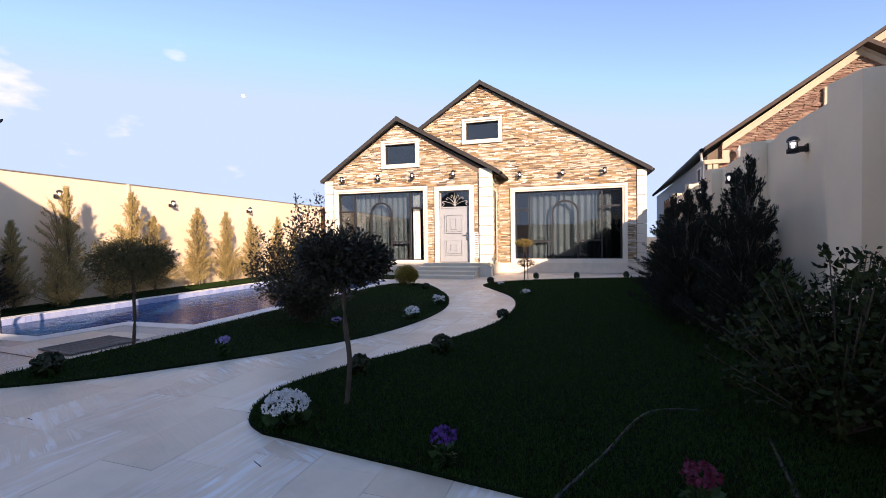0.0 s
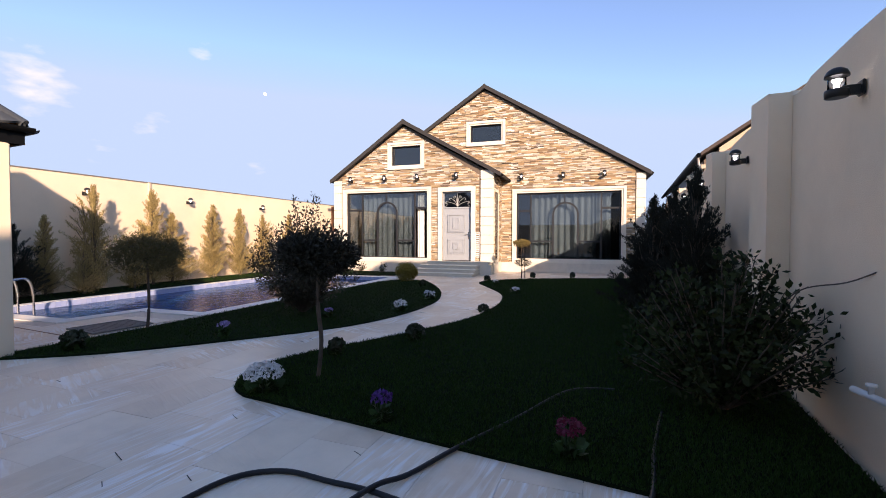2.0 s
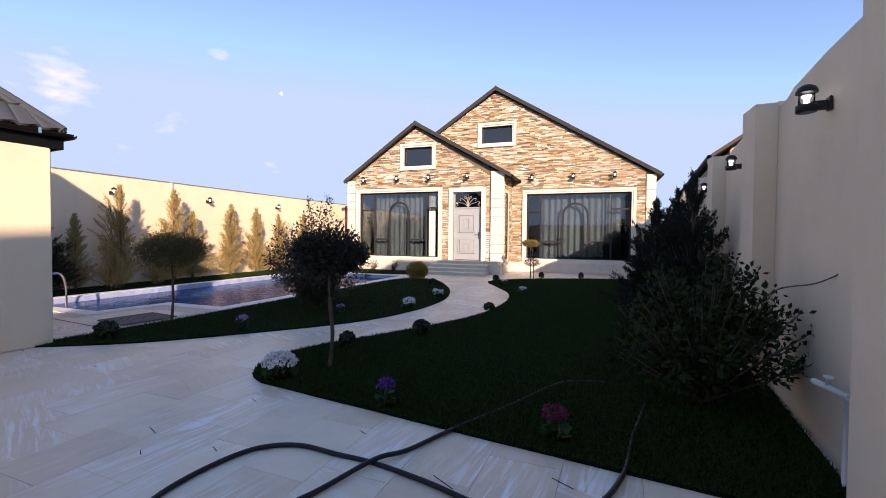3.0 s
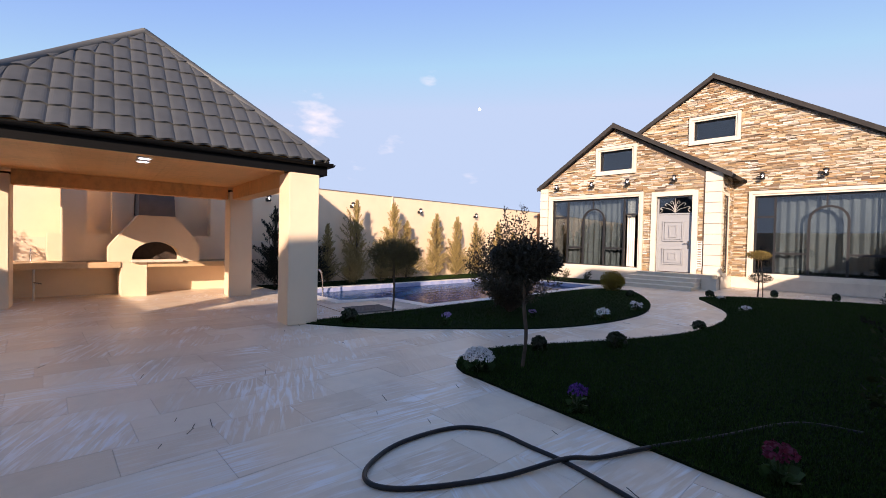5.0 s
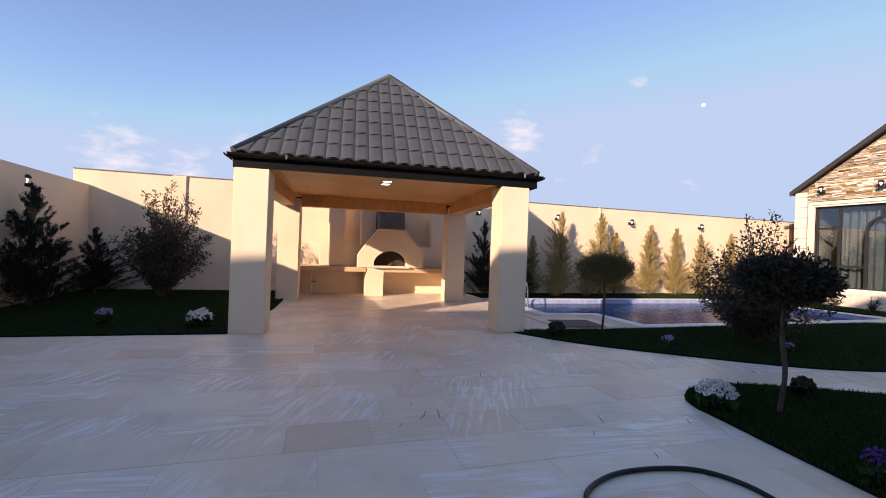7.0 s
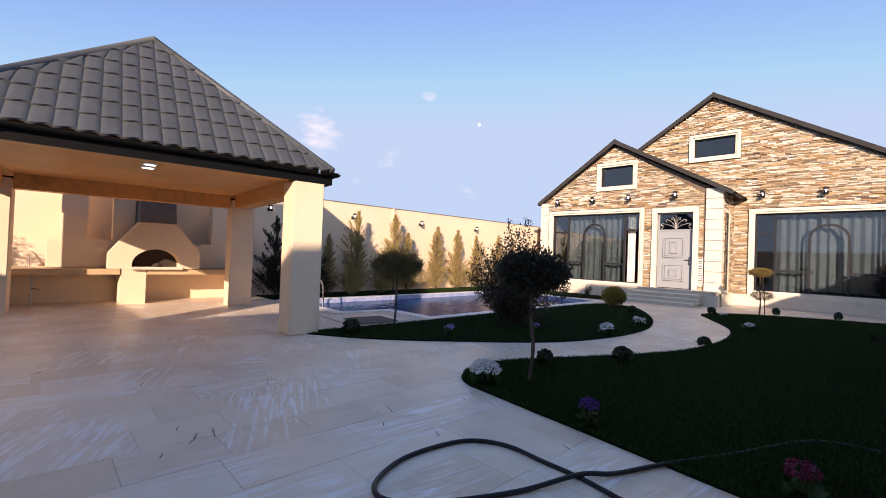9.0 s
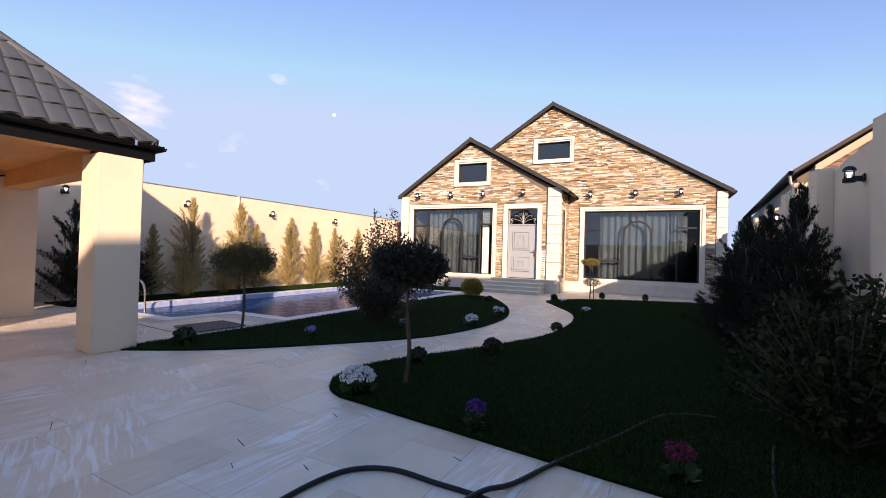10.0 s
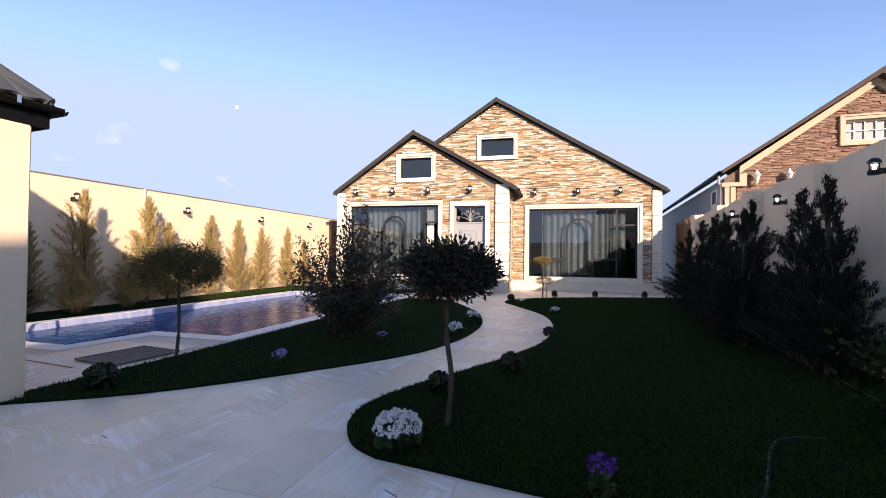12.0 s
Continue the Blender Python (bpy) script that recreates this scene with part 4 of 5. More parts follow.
def under_rake(a, b, z0, z1, apex, za, ex, ez):
    return z1 < min(roof_z(a, apex, za, ex, ez), roof_z(b, apex, za, ex, ez))


def sloped(profile, y0, y1):
    return slab([profile], y0, y1, "y")


part("wall_gable", slab([GN, [(NWN[0] + .1, NWN[2] + .1), (NWN[1] - .1, NWN[2] + .1), (NWN[1] - .1, NWN[3] - .1), (NWN[0] + .1, NWN[3] - .1)]], 0, 0.25, "y"), M_MORTAR, nb)
b = stones("s", 0.35, NW_ - 0.1, 2.3, 7.1, lambda a, b_, z0, z1: outside(NWN, a, b_, z0, z1) and under_rake(a, b_, z0, z1, NA, NAZ - 0.12, 0, 4.15), 0, 9, M_BRICK, (0.035, 0.05), (0.12, 0.3))
o = part("brick_facing", b, M_BRICK, nb, "brown brick slips")
o["kind"] = "stuff"
part("wall_side", boxed(0, 0.25, 0.25, 16, 0, 4.1), M_WHITEWALL, nb, "white rendered side wall")
part("wall_rear", boxed(0.25, NW_, 15.75, 16, 0, 4.1), M_WHITEWALL, nb)
part("wall_far", boxed(NW_ - 0.25, NW_, 0.25, 15.75, 0, 4.1), M_WHITEWALL, nb)
for sx in (-1, 1):
    def at(u):
        return u if sx < 0 else 2 * NA - u

    part("roof_slope", sloped([(NA, NAZ + 0.13), (at(-0.15), NEZ + 0.06), (at(-0.15), NEZ - 0.06), (NA, NAZ)], -0.45, 16.3), M_SOFFIT, nb, "dark brown roof slope")
    part("rake_trim", sloped([(NA, NAZ - 0.02), (at(0.42), NEZ + 0.21), (at(0.42), NEZ - 0.03), (NA, NAZ - 0.26)], -0.12, -0.002), M_CREAM, nb, "cream rake moulding")
    part("rake_bead", sloped([(NA, NAZ - 0.02), (at(0.42), NEZ + 0.21), (at(0.42), NEZ + 0.13), (NA, NAZ - 0.10)], -0.17, -0.121), M_CREAM, nb)
    x0, x1 = sorted((at(0.42), at(0.62)))
    part("eave_return", boxed(x0, x1, -0.13, -0.002, NEZ - 0.32, NEZ - 0.04), M_CREAM, nb)
    x0, x1 = sorted((at(-0.1), at(0.62)))
    part("eave_return", boxed(x0, x1, -0.15, -0.002, NEZ - 0.46, NEZ - 0.325), M_CREAM, nb)
    for u0, u1 in ((0.0, 0.13), (0.17, 0.31)):
        x0, x1 = sorted((at(u0), at(u1)))
        part("corner_pilaster", boxed(x0, x1, -0.1, -0.002, 0, NEZ - 0.47), M_CREAM, nb)
part("window_surround", frame_rect(*NWN, 0.1, -0.1, 0.02), M_CREAM, nb)
part("window_moulding", frame_rect(NWN[0] - 0.05, NWN[1] + 0.05, NWN[2] - 0.05, NWN[3] + 0.05, 0.05, -0.13, -0.002), M_CREAM, nb)
wi = part("window", frame_rect(NWN[0] + 0.1, NWN[1] - 0.1, NWN[2] + 0.1, NWN[3] - 0.1, 0.05, 0.04, 0.1), M_PIPE, nb, "white framed attic window")
for k in range(1, 6):
    x = NWN[0] + 0.1 + k * (NWN[1] - NWN[0] - 0.2) / 6
    part("glazing_bar", boxed(x - 0.015, x + 0.015, 0.05, 0.09, NWN[2] + 0.15, NWN[3] - 0.15), M_PIPE, wi)
part("glazing_bar", boxed(NWN[0] + 0.15, NWN[1] - 0.15, 0.052, 0.088, 5.42, 5.45), M_PIPE, wi)
part("pane", boxed(NWN[0] + 0.12, NWN[1] - 0.12, 0.1, 0.11, NWN[2] + 0.12, NWN[3] - 0.12), M_BLIND, wi, "pale grey frosted pane")
bm = bmesh.new()
tube(bm, [(-0.2, -0.28, NEZ - 0.02), (-0.2, 16.2, NEZ - 0.02)], 0.075, 8)
part("gutter", bm, M_GUTTER, nb)
bm = bmesh.new()
tube(bm, [(-0.2, -0.1, NEZ - 0.08), (-0.16, -0.02, NEZ - 0.3), (-0.07, 0.04, NEZ - 0.42), (-0.07, 0.04, 0.1)], 0.04, 8)
part("downpipe", bm, M_PIPE, nb, "white rainwater pipe")
sw = part("side_window", frame_rect(0, 0.7, 3.3, 3.85, 0.05, -0.03, -0.002), M_PIPE, nb)
sw.matrix_basis = Matrix.Translation((-0.002, 1.6, 0)) @ Matrix.Rotation(radians(-90), 4, "Z")
part("pane", boxed(0.05, 0.65, -0.012, -0.004, 3.35, 3.80), M_ROOM, sw, "dark pane")
# the taller gable that rises behind it
RX, RY, RZA = 6.9, 1.6, 9.1
part("rear_gable_wall", slab([[(2.6, 4.0), (11.2, 4.0), (11.2, 5.9), (RX, RZA - 0.15), (2.6, 6.0)]], RY + 0.02, RY + 0.25, "y"), M_MORTAR, nb)
b = stones("s", 3.2, 10.6, 6.2, RZA, lambda a, b_, z0, z1: under_rake(a, b_, z0, z1, RX, RZA - 0.2, 2.6, 5.95), RY + 0.02, 19, M_BRICK, (0.05, 0.07), (0.16, 0.3))
o = part("brick_facing", b, M_BRICK, nb)
o["kind"] = "stuff"
for sx in (-1, 1):
    ex = RX + sx * 4.5
    part("rear_roof_slope", sloped([(RX, RZA + 0.13), (ex, RZA - 3.02), (ex, RZA - 3.14), (RX, RZA)], RY - 0.45, 15.9), M_SOFFIT, nb)
    part("rear_rake_trim", sloped([(RX, RZA - 0.02), (ex, RZA - 3.17), (ex, RZA - 3.41), (RX, RZA - 0.26)], RY - 0.1, RY - 0.045), M_CREAM, nb)
for u in (0.87, 1.76):
    t = thing("lantern", NB @ Vector((u, -0.12, 4.12)), "white faceted wall lantern on the brick gable", "wall lamp", "white lanterns", turn=-5)
    bm = bmesh.new()
    lathe(bm, [(0.02, -0.3), (0.05, -0.22), (0.1, -0.02), (0.12, 0.0)], (0, -0.12, 0), 6)
    part("lantern_body", bm, M_PIPE, t)
    bm = bmesh.new()
    lathe(bm, [(0.14, 0.0), (0.05, 0.1), (0.02, 0.18)], (0, -0.12, 0), 6)
    part("lantern_cap", bm, M_PIPE, t)
    part("bracket", boxed(-0.02, 0.02, -0.14, 0.03, -0.3, -0.26), M_PIPE, t)

# unseen house block behind, added and sized so its bulk shades the yard
nb2 = thing("neighbour_house_south", (0, 0, 0), "unseen plain house block added beyond the boundary wall to shade the yard", "house")
part("wall_block", boxed(4.9, 12.0, -26.0, 0.2, 0, 6.8), M_WHITEWALL, nb2)
bm = slab([[(4.7, 6.8), (12.3, 6.8), (8.4, 8.1)]], -26.3, -5.0, "y")
part("roof", bm, M_ROOF, nb2)

moon = part("moon", lathe(bmesh.new(), [(0.1, -4.0), (3.0, -2.8), (4.0, 0), (3.0, 2.8), (0.1, 4.0)]), M_MOON)
moon.matrix_basis = Matrix.Translation(Vector((-0.618, 0.729, 0.294)).normalized() * 1200)
tagged(moon, "small pale daytime moon in a clear sky", "moon", kind="structure")


# ---- pavilion ----
PV = thing("garden_pavilion", (-4.85, 3.47, 0), "square garden pavilion with cream columns and a grey tiled pyramid roof", "pavilion", turn=90 - 6.6)
# local x runs along the front to the far end, local y goes back from the front
CW = 0.5
COLS = [(-CW, 0.0), (-4.19 - CW, 0.0), (-CW + 0.03, 4.12), (-4.19 - CW + 0.03, 4.12)]
for cx_, cy_ in COLS:
    part("column", boxed(cx_, cx_ + CW, cy_, cy_ + CW, 0, 2.48, bevel=0.012), M_STUCCO, PV, "square cream rendered column")
part("beam", boxed(-4.19 + 0.002, -CW - 0.002, 0.06, 0.4, 2.51, 2.58), M_WOOD, PV, "pine clad beam")
part("beam", boxed(-4.19 + 0.04, -CW - 0.0, 4.2, 4.5, 2.3, 2.58), M_WOOD, PV, "pine clad beam")
part("beam", boxed(-0.42, -0.1, CW + 0.002, 4.118, 2.3, 2.58), M_WOOD, PV, "pine clad beam")
part("beam", boxed(-4.6, -4.28, CW + 0.002, 4.118, 2.3, 2.58), M_WOOD, PV, "pine clad beam")
ceil = part("ceiling", boxed(-4.72, 0.05, 0.07, 4.7, 2.596, 2.606), M_WOOD, PV, "pine board ceiling")
board = None
for i in range(44):
    if board is None:
        board = part("ceiling_board", boxed(0, 0.106, 0.07, 4.7, 2.58, 2.594), M_WOOD, ceil)
        board.location.x = -4.72
    else:
        o = new("ceiling_board", board.data)
        o.parent = ceil
        o.location.x = -4.72 + i * 0.1085
for yy in (0.95, 1.3):
    t = thing("ceiling_spot", (0, 0, 0), "lit round spotlight in the pine ceiling", "ceiling light", "pavilion spotlights")
    bm = bmesh.new()
    lathe(bm, [(0.09, -0.02), (0.1, -0.015), (0.1, 0.0)], (0, 0, 0), 20)
    part("trim_ring", bm, M_PIPE, t)
    bm = bmesh.new()
    lathe(bm, [(0.075, -0.024), (0.075, -0.021)], (0, 0, 0), 20)
    part("lens", bm, M_LIT, t)
    t.matrix_basis = PV.matrix_basis @ pose(-2.35, yy, 2.58)
E0, E1, F0, F1, ZE, ZA = -4.71, 0.14, 0.02, 4.88, 2.68, 4.94
AX, AY = -2.28, 2.34
for x0_, x1_, y0_, y1_ in ((E0, E1, F0, F0 + 0.03), (E0, E1, F1 - 0.03, F1), (E0, E0 + 0.03, F0 + 0.03, F1 - 0.03), (E1 - 0.03, E1, F0 + 0.03, F1 - 0.03)):
    part("fascia", boxed(x0_, x1_, y0_, y1_, 2.487, 2.68), M_GUTTER, PV, "black fascia board")
part("soffit", slab([[(E0 + 0.031, F0 + 0.031), (E1 - 0.031, F0 + 0.031), (E1 - 0.031, F1 - 0.031), (E0 + 0.031, F1 - 0.031)], [(-4.73, 0.06), (0.06, 0.06), (0.06, 4.71), (-4.73, 4.71)]], 2.585, 2.6), M_WOOD, PV)


def half_pipe(bm, a, b, r=0.06, seg=8, th=0.008):
    a, b = Vector(a), Vector(b)
    d = (b - a).normalized()
    s = d.cross(Vector((0, 0, 1)))
    rows = []
    for p in (a, b):
        rows.append([bm.verts.new(p + s * (r * math.cos(math.pi + k * math.pi / seg)) + Vector((0, 0, r * math.sin(math.pi + k * math.pi / seg)))) for k in range(seg + 1)])
        rows.append([bm.verts.new(p + s * ((r - th) * math.cos(math.pi + k * math.pi / seg)) + Vector((0, 0, (r - th) * math.sin(math.pi + k * math.pi / seg)))) for k in range(seg + 1)])
    for k in range(seg):
        bm.faces.new((rows[0][k], rows[0][k + 1], rows[2][k + 1], rows[2][k]))
        bm.faces.new((rows[1][k], rows[3][k], rows[3][k + 1], rows[1][k + 1]))
    for k in (0, seg):
        bm.faces.new((rows[0][k], rows[2][k], rows[3][k], rows[1][k]))


for a, c in (((E0 - 0.06, F0 - 0.06, 2.68), (E1 + 0.06, F0 - 0.06, 2.68)), ((E1 + 0.06, F0 - 0.06, 2.68), (E1 + 0.06, F1 + 0.06, 2.68)), ((E0 - 0.06, F1 + 0.06, 2.68), (E0 - 0.06, F0 - 0.06, 2.68)), ((E1 + 0.06, F1 + 0.06, 2.68), (E0 - 0.06, F1 + 0.06, 2.68))):
    bm = bmesh.new()
    half_pipe(bm, a, c)
    part("gutter", bm, M_GUTTER, PV, "black half-round gutter")
for x in (E0 + 0.75, E1 - 0.3):
    part("gutter_bracket", boxed(x, x + 0.03, F0 - 0.128, F0 - 0.122, 2.63, 2.70), M_CHROME, PV)


def tile_slope(p0, p1, top, nm):
    """A sheet of pressed metal tiles over the triangle p0, p1, top: waves across, steps down the slope."""
    p0, p1, top = Vector(p0), Vector(p1), Vector(top)
    u = (p1 - p0).normalized()
    mid = (p0 + p1) / 2
    run = (top - mid)
    w = run.normalized()
    n = u.cross(w)
    n = n if n.z > 0 else -n
    L, H = (p1 - p0).length, run.length
    rows = 8
    step = H / rows
    wave = L / 22
    bm = bmesh.new()
    for r in range(rows):
        for lo, hi, dl, dh in ((r * step, (r + 1) * step, 0.026, 0.0),):
            cols = int(L / wave * 10)
            prev = None
            for c in range(cols + 1):
                x = L * c / cols
                f = (x / wave) % 1.0
                h = 0.022 * (1 - abs(2 * f - 1) ** 3.5)
                sag = 0.013 * math.sin(2 * math.pi * x / wave)
                a, b2 = lo - sag, hi - sag
                half = lambda s: (L / 2) * (1 - s / H)
                xa = max(-half(max(a, 0)), min(half(max(a, 0)), x - L / 2))
                xb = max(-half(min(b2, H)), min(half(min(b2, H)), x - L / 2))
                va = mid + u * xa + w * max(a, -0.05) + n * (dl + h + 0.03)
                vb = mid + u * xb + w * min(b2, H) + n * (dh + h + 0.03)
                vc = mid + u * xa + w * max(a, -0.05) + n * (h + 0.025)
                cur = (bm.verts.new(va), bm.verts.new(vb), bm.verts.new(vc))
                if prev and abs((x - L / 2)) - L / cols <= half(max(a, 0)):
                    f = bm.faces.new((prev[0], cur[0], cur[1], prev[1]))
                    bm.faces.new((prev[2], cur[2], cur[0], prev[0]))
                prev = cur
    bmesh.ops.recalc_face_normals(bm, faces=bm.faces[:])
    part("tile_sheet", bm, M_ROOF, PV, "grey pressed metal tiles in stepped waves")


corners = [(E0, F0, ZE), (E1, F0, ZE), (E1, F1, ZE), (E0, F1, ZE)]
for i in range(4):
    tile_slope(corners[i], corners[(i + 1) % 4], (AX, AY, ZA), "s")
bm = bmesh.new()
v = [bm.verts.new((*c[:2], ZE + 0.01)) for c in corners] + [bm.verts.new((AX, AY, ZA))]
for i in range(4):
    bm.faces.new((v[i], v[(i + 1) % 4], v[4]))
bm.faces.new(v[:4])
part("roof_deck", bm, M_WOOD, PV)
for c in corners:
    bm = bmesh.new()
    tube(bm, [(c[0], c[1], ZE + 0.045), (AX, AY, ZA + 0.045)], 0.062, 8)
    part("hip_cap", bm, M_ROOF, PV, "grey metal hip capping")
bm = bmesh.new()
lathe(bm, [(0.1, -0.03), (0.07, 0.05), (0.02, 0.10), (0.01, 0.11)], (AX, AY, ZA))
part("finial_cap", bm, M_ROOF, PV)

# ---- oven and counters ----
OV = thing("outdoor_oven", (-11.28, 0, 0), "cream rendered outdoor oven with a domed mouth, hood and chimney", "oven", turn=-2)
# local x runs out from the wall


def ybox(nm, x0, x1, y0, y1, z0, z1, m, lab="", bev=0.01):
    return part(nm, boxed(x0, x1, y0, y1, z0, z1, bevel=bev), m, OV, lab)


front = 0.98
pts_out = [(1.40, 0.80), (3.21, 0.80), (3.21, 1.2), (3.11, 1.35), (2.68, 1.87), (1.95, 1.87), (1.43, 1.18), (1.40, 1.12)]
arch_pts = [(2.79, 0.84)] + [(2.31 + 0.48 * math.cos(k * math.pi / 12), 0.9 + 0.36 * math.sin(k * math.pi / 12)) for k in range(13)] + [(1.83, 0.84)]
part("hood", slab([pts_out, arch_pts], 0.62, front, "x"), M_STUCCO, OV, "sloping rendered hood")
ybox("hood_back", 0.2, 0.618, 1.45, 3.16, 0.80, 1.22, M_STUCCO)
bm = slab([arch_pts], 0.621, 0.63, "x")
part("oven_mouth", bm, M_SOOT, OV, "dark sooty oven mouth")
bm = bmesh.new()
lathe(bm, [(0.09, 0), (0.1, 0.03), (0.03, 0.08)], (0.8, 2.35, 0.85), 10)
part("charred_logs", bm, M_SOOT, OV)
ybox("hearth_shelf", front - 0.05, front + 0.1, 1.80, 2.84, 0.785, 0.845, M_TRIM, "pale stone hearth shelf")
part("pier", boxed(0.2, 0.95, 1.64, 2.12, 0, 0.8), M_STUCCO, OV)
bm = bmesh.new()
q = [(0.2, 1.95, 1.87), (front, 1.95, 1.87), (front, 2.68, 1.87), (0.2, 2.68, 1.87), (0.2, 2.0, 3.0), (0.66, 2.0, 3.0), (0.66, 2.68, 3.0), (0.2, 2.68, 3.0)]
v = [bm.verts.new(p) for p in q]
for f in ((3, 2, 1, 0), (4, 5, 6, 7), (0, 1, 5, 4), (1, 2, 6, 5), (2, 3, 7, 6), (3, 0, 4, 7)):
    bm.faces.new([v[i] for i in f])
part("chimney", bm, M_GREY, OV, "grey rendered chimney")
ybox("back_panel", 0.12, 0.42, 0.40, 4.3, 0.80, 1.42, M_STUCCO)
ybox("pillar", 0.12, 0.42, 0.62, 1.07, 1.422, 3.0, M_STUCCO)
ybox("pillar", 0.12, 0.42, 1.52, 1.94, 1.422, 3.0, M_STUCCO)
ybox("pillar", 0.12, 0.42, 2.70, 3.0, 1.422, 3.0, M_STUCCO)
ybox("pillar", 0.12, 0.42, 3.6, 4.3, 1.422, 3.0, M_STUCCO)
CT = thing("counter_left", (-11.28, 0, 0), "beige stone counter with a tap and open space below", "counter", turn=-2)
part("worktop", boxed(0.12, 0.98, -0.4, 1.63, 0.665, 0.79, bevel=0.01), M_COUNTER, CT)
part("support", boxed(0.12, 0.9, -0.4, -0.3, 0, 0.663), M_STUCCO, CT)
bm = bmesh.new()
tube(bm, smooth_line([(0.35, 0.15, 0.79), (0.35, 0.15, 0.99), (0.43, 0.15, 1.07), (0.52, 0.15, 1.03), (0.53, 0.15, 0.95)]), 0.014, 8)
part("tap", bm, M_CHROME, CT, "chrome swan-neck tap")
bm = bmesh.new()
tube(bm, [(0.75, 0.2, 0.0), (0.75, 0.2, 0.663)], 0.018, 8)
part("waste_pipe", bm, M_PIPE, CT)
bm = bmesh.new()
tube(bm, [(0.76, 0.2, 0.38), (0.84, 0.22, 0.38), (0.87, 0.32, 0.36)], 0.014, 6)
part("valve", bm, M_CHROME, CT)
CR = thing("counter_right", (-11.28, 0, 0), "beige stone counter with open space below", "counter", turn=-2)
part("worktop", boxed(0.12, 0.98, 2.13, 4.4, 0.665, 0.79, bevel=0.01), M_COUNTER, CR)
part("support", boxed(0.12, 0.9, 4.3, 4.4, 0, 0.663), M_STUCCO, CR)
part("worktop_splash", boxed(0.1, 0.118, -0.4, 4.4, 0.0, 0.80), M_STUCCO, OV)

rod = thing("leaning_rod", (-10.4, -0.55, 0), "thin brown wooden rod leaning on the wall", "rod")
bm = bmesh.new()
tube(bm, [(0.3, 0.0, 0.0), (-0.55, 0.1, 1.35)], 0.014, 6)
part("pole", bm, M_WOOD_DARK, rod)


# ---- plants ----
def np_rng(seed):
    return np.random.default_rng(seed)


def conifer(name, height, radius, material, seed, label, leaves=5200, category="shrub", group="", leafsize=0.06, base=0.02, tips=3):
    """An upright shrub of feathery sprays; several leading tips make the outline uneven."""
    rng = np_rng(seed)
    t = thing(name, (0, 0, 0), label, category, group)
    bm = bmesh.new()
    tube(bm, [(0, 0, -0.02), (0.02, 0.01, height * 0.4), (0, 0, height * 0.85)], [0.04, 0.028, 0.008], 7)
    cs, ns = [], []
    bt = bmesh.new()
    lead = [(0, 0, 1.0)] + [(rng.uniform(-0.6, 0.6) * radius, rng.uniform(-0.6, 0.6) * radius, rng.uniform(0.5, 0.9)) for _ in range(tips)]
    n_br = 190
    for i in range(n_br):
        lx, ly, lh = lead[0] if rng.uniform() < (0.6 if tips < 7 else 0.3) else lead[rng.integers(len(lead))]
        f = rng.uniform(0, 1) ** 1.15 if i > 14 else 0.8 + 0.2 * i / 14
        z = height * (base + (lh - base) * f)
        a = rng.uniform(0, 2 * np.pi)
        reach = radius * (1 - f) ** 0.85 * rng.uniform(0.5, 1.25) + 0.02
        p0 = np.array([lx * 0.6, ly * 0.6, z * 0.95])
        p1 = np.array([lx + reach * np.cos(a), ly + reach * np.sin(a), z + 0.45 * reach + 0.07])
        if i < 60:
            tube(bt, [tuple(p0 * 0.8 + np.array([0, 0, 0.02])), tuple((p0 + p1) / 2), tuple(p1)], [0.010, 0.006, 0.002], 4)
        k = max(12, int(leaves / n_br * (0.35 + 1.3 * reach / radius)))
        s = rng.uniform(0.1, 1.03, k)[:, None]
        c = p0 + (p1 - p0) * s + rng.normal(0, 1, (k, 3)) * (0.012 + 0.05 * (1 - f) * (1.1 - s))
        cs.append(c)
        d = (p1 - p0) / (np.linalg.norm(p1 - p0) + 1e-6)
        ns.append(np.tile(d * 0.9 + np.array([0, 0, 0.7]), (k, 1)))
    part("trunk", bm, M_BARK, t, "thin brown trunk")
    tagged(part("twig_mass", bt, M_BARK, t), kind="stuff")
    leaf_part("foliage", t, material, np.concatenate(cs), np.concatenate(ns), leafsize, 0.28, seed, 0.5)
    return t


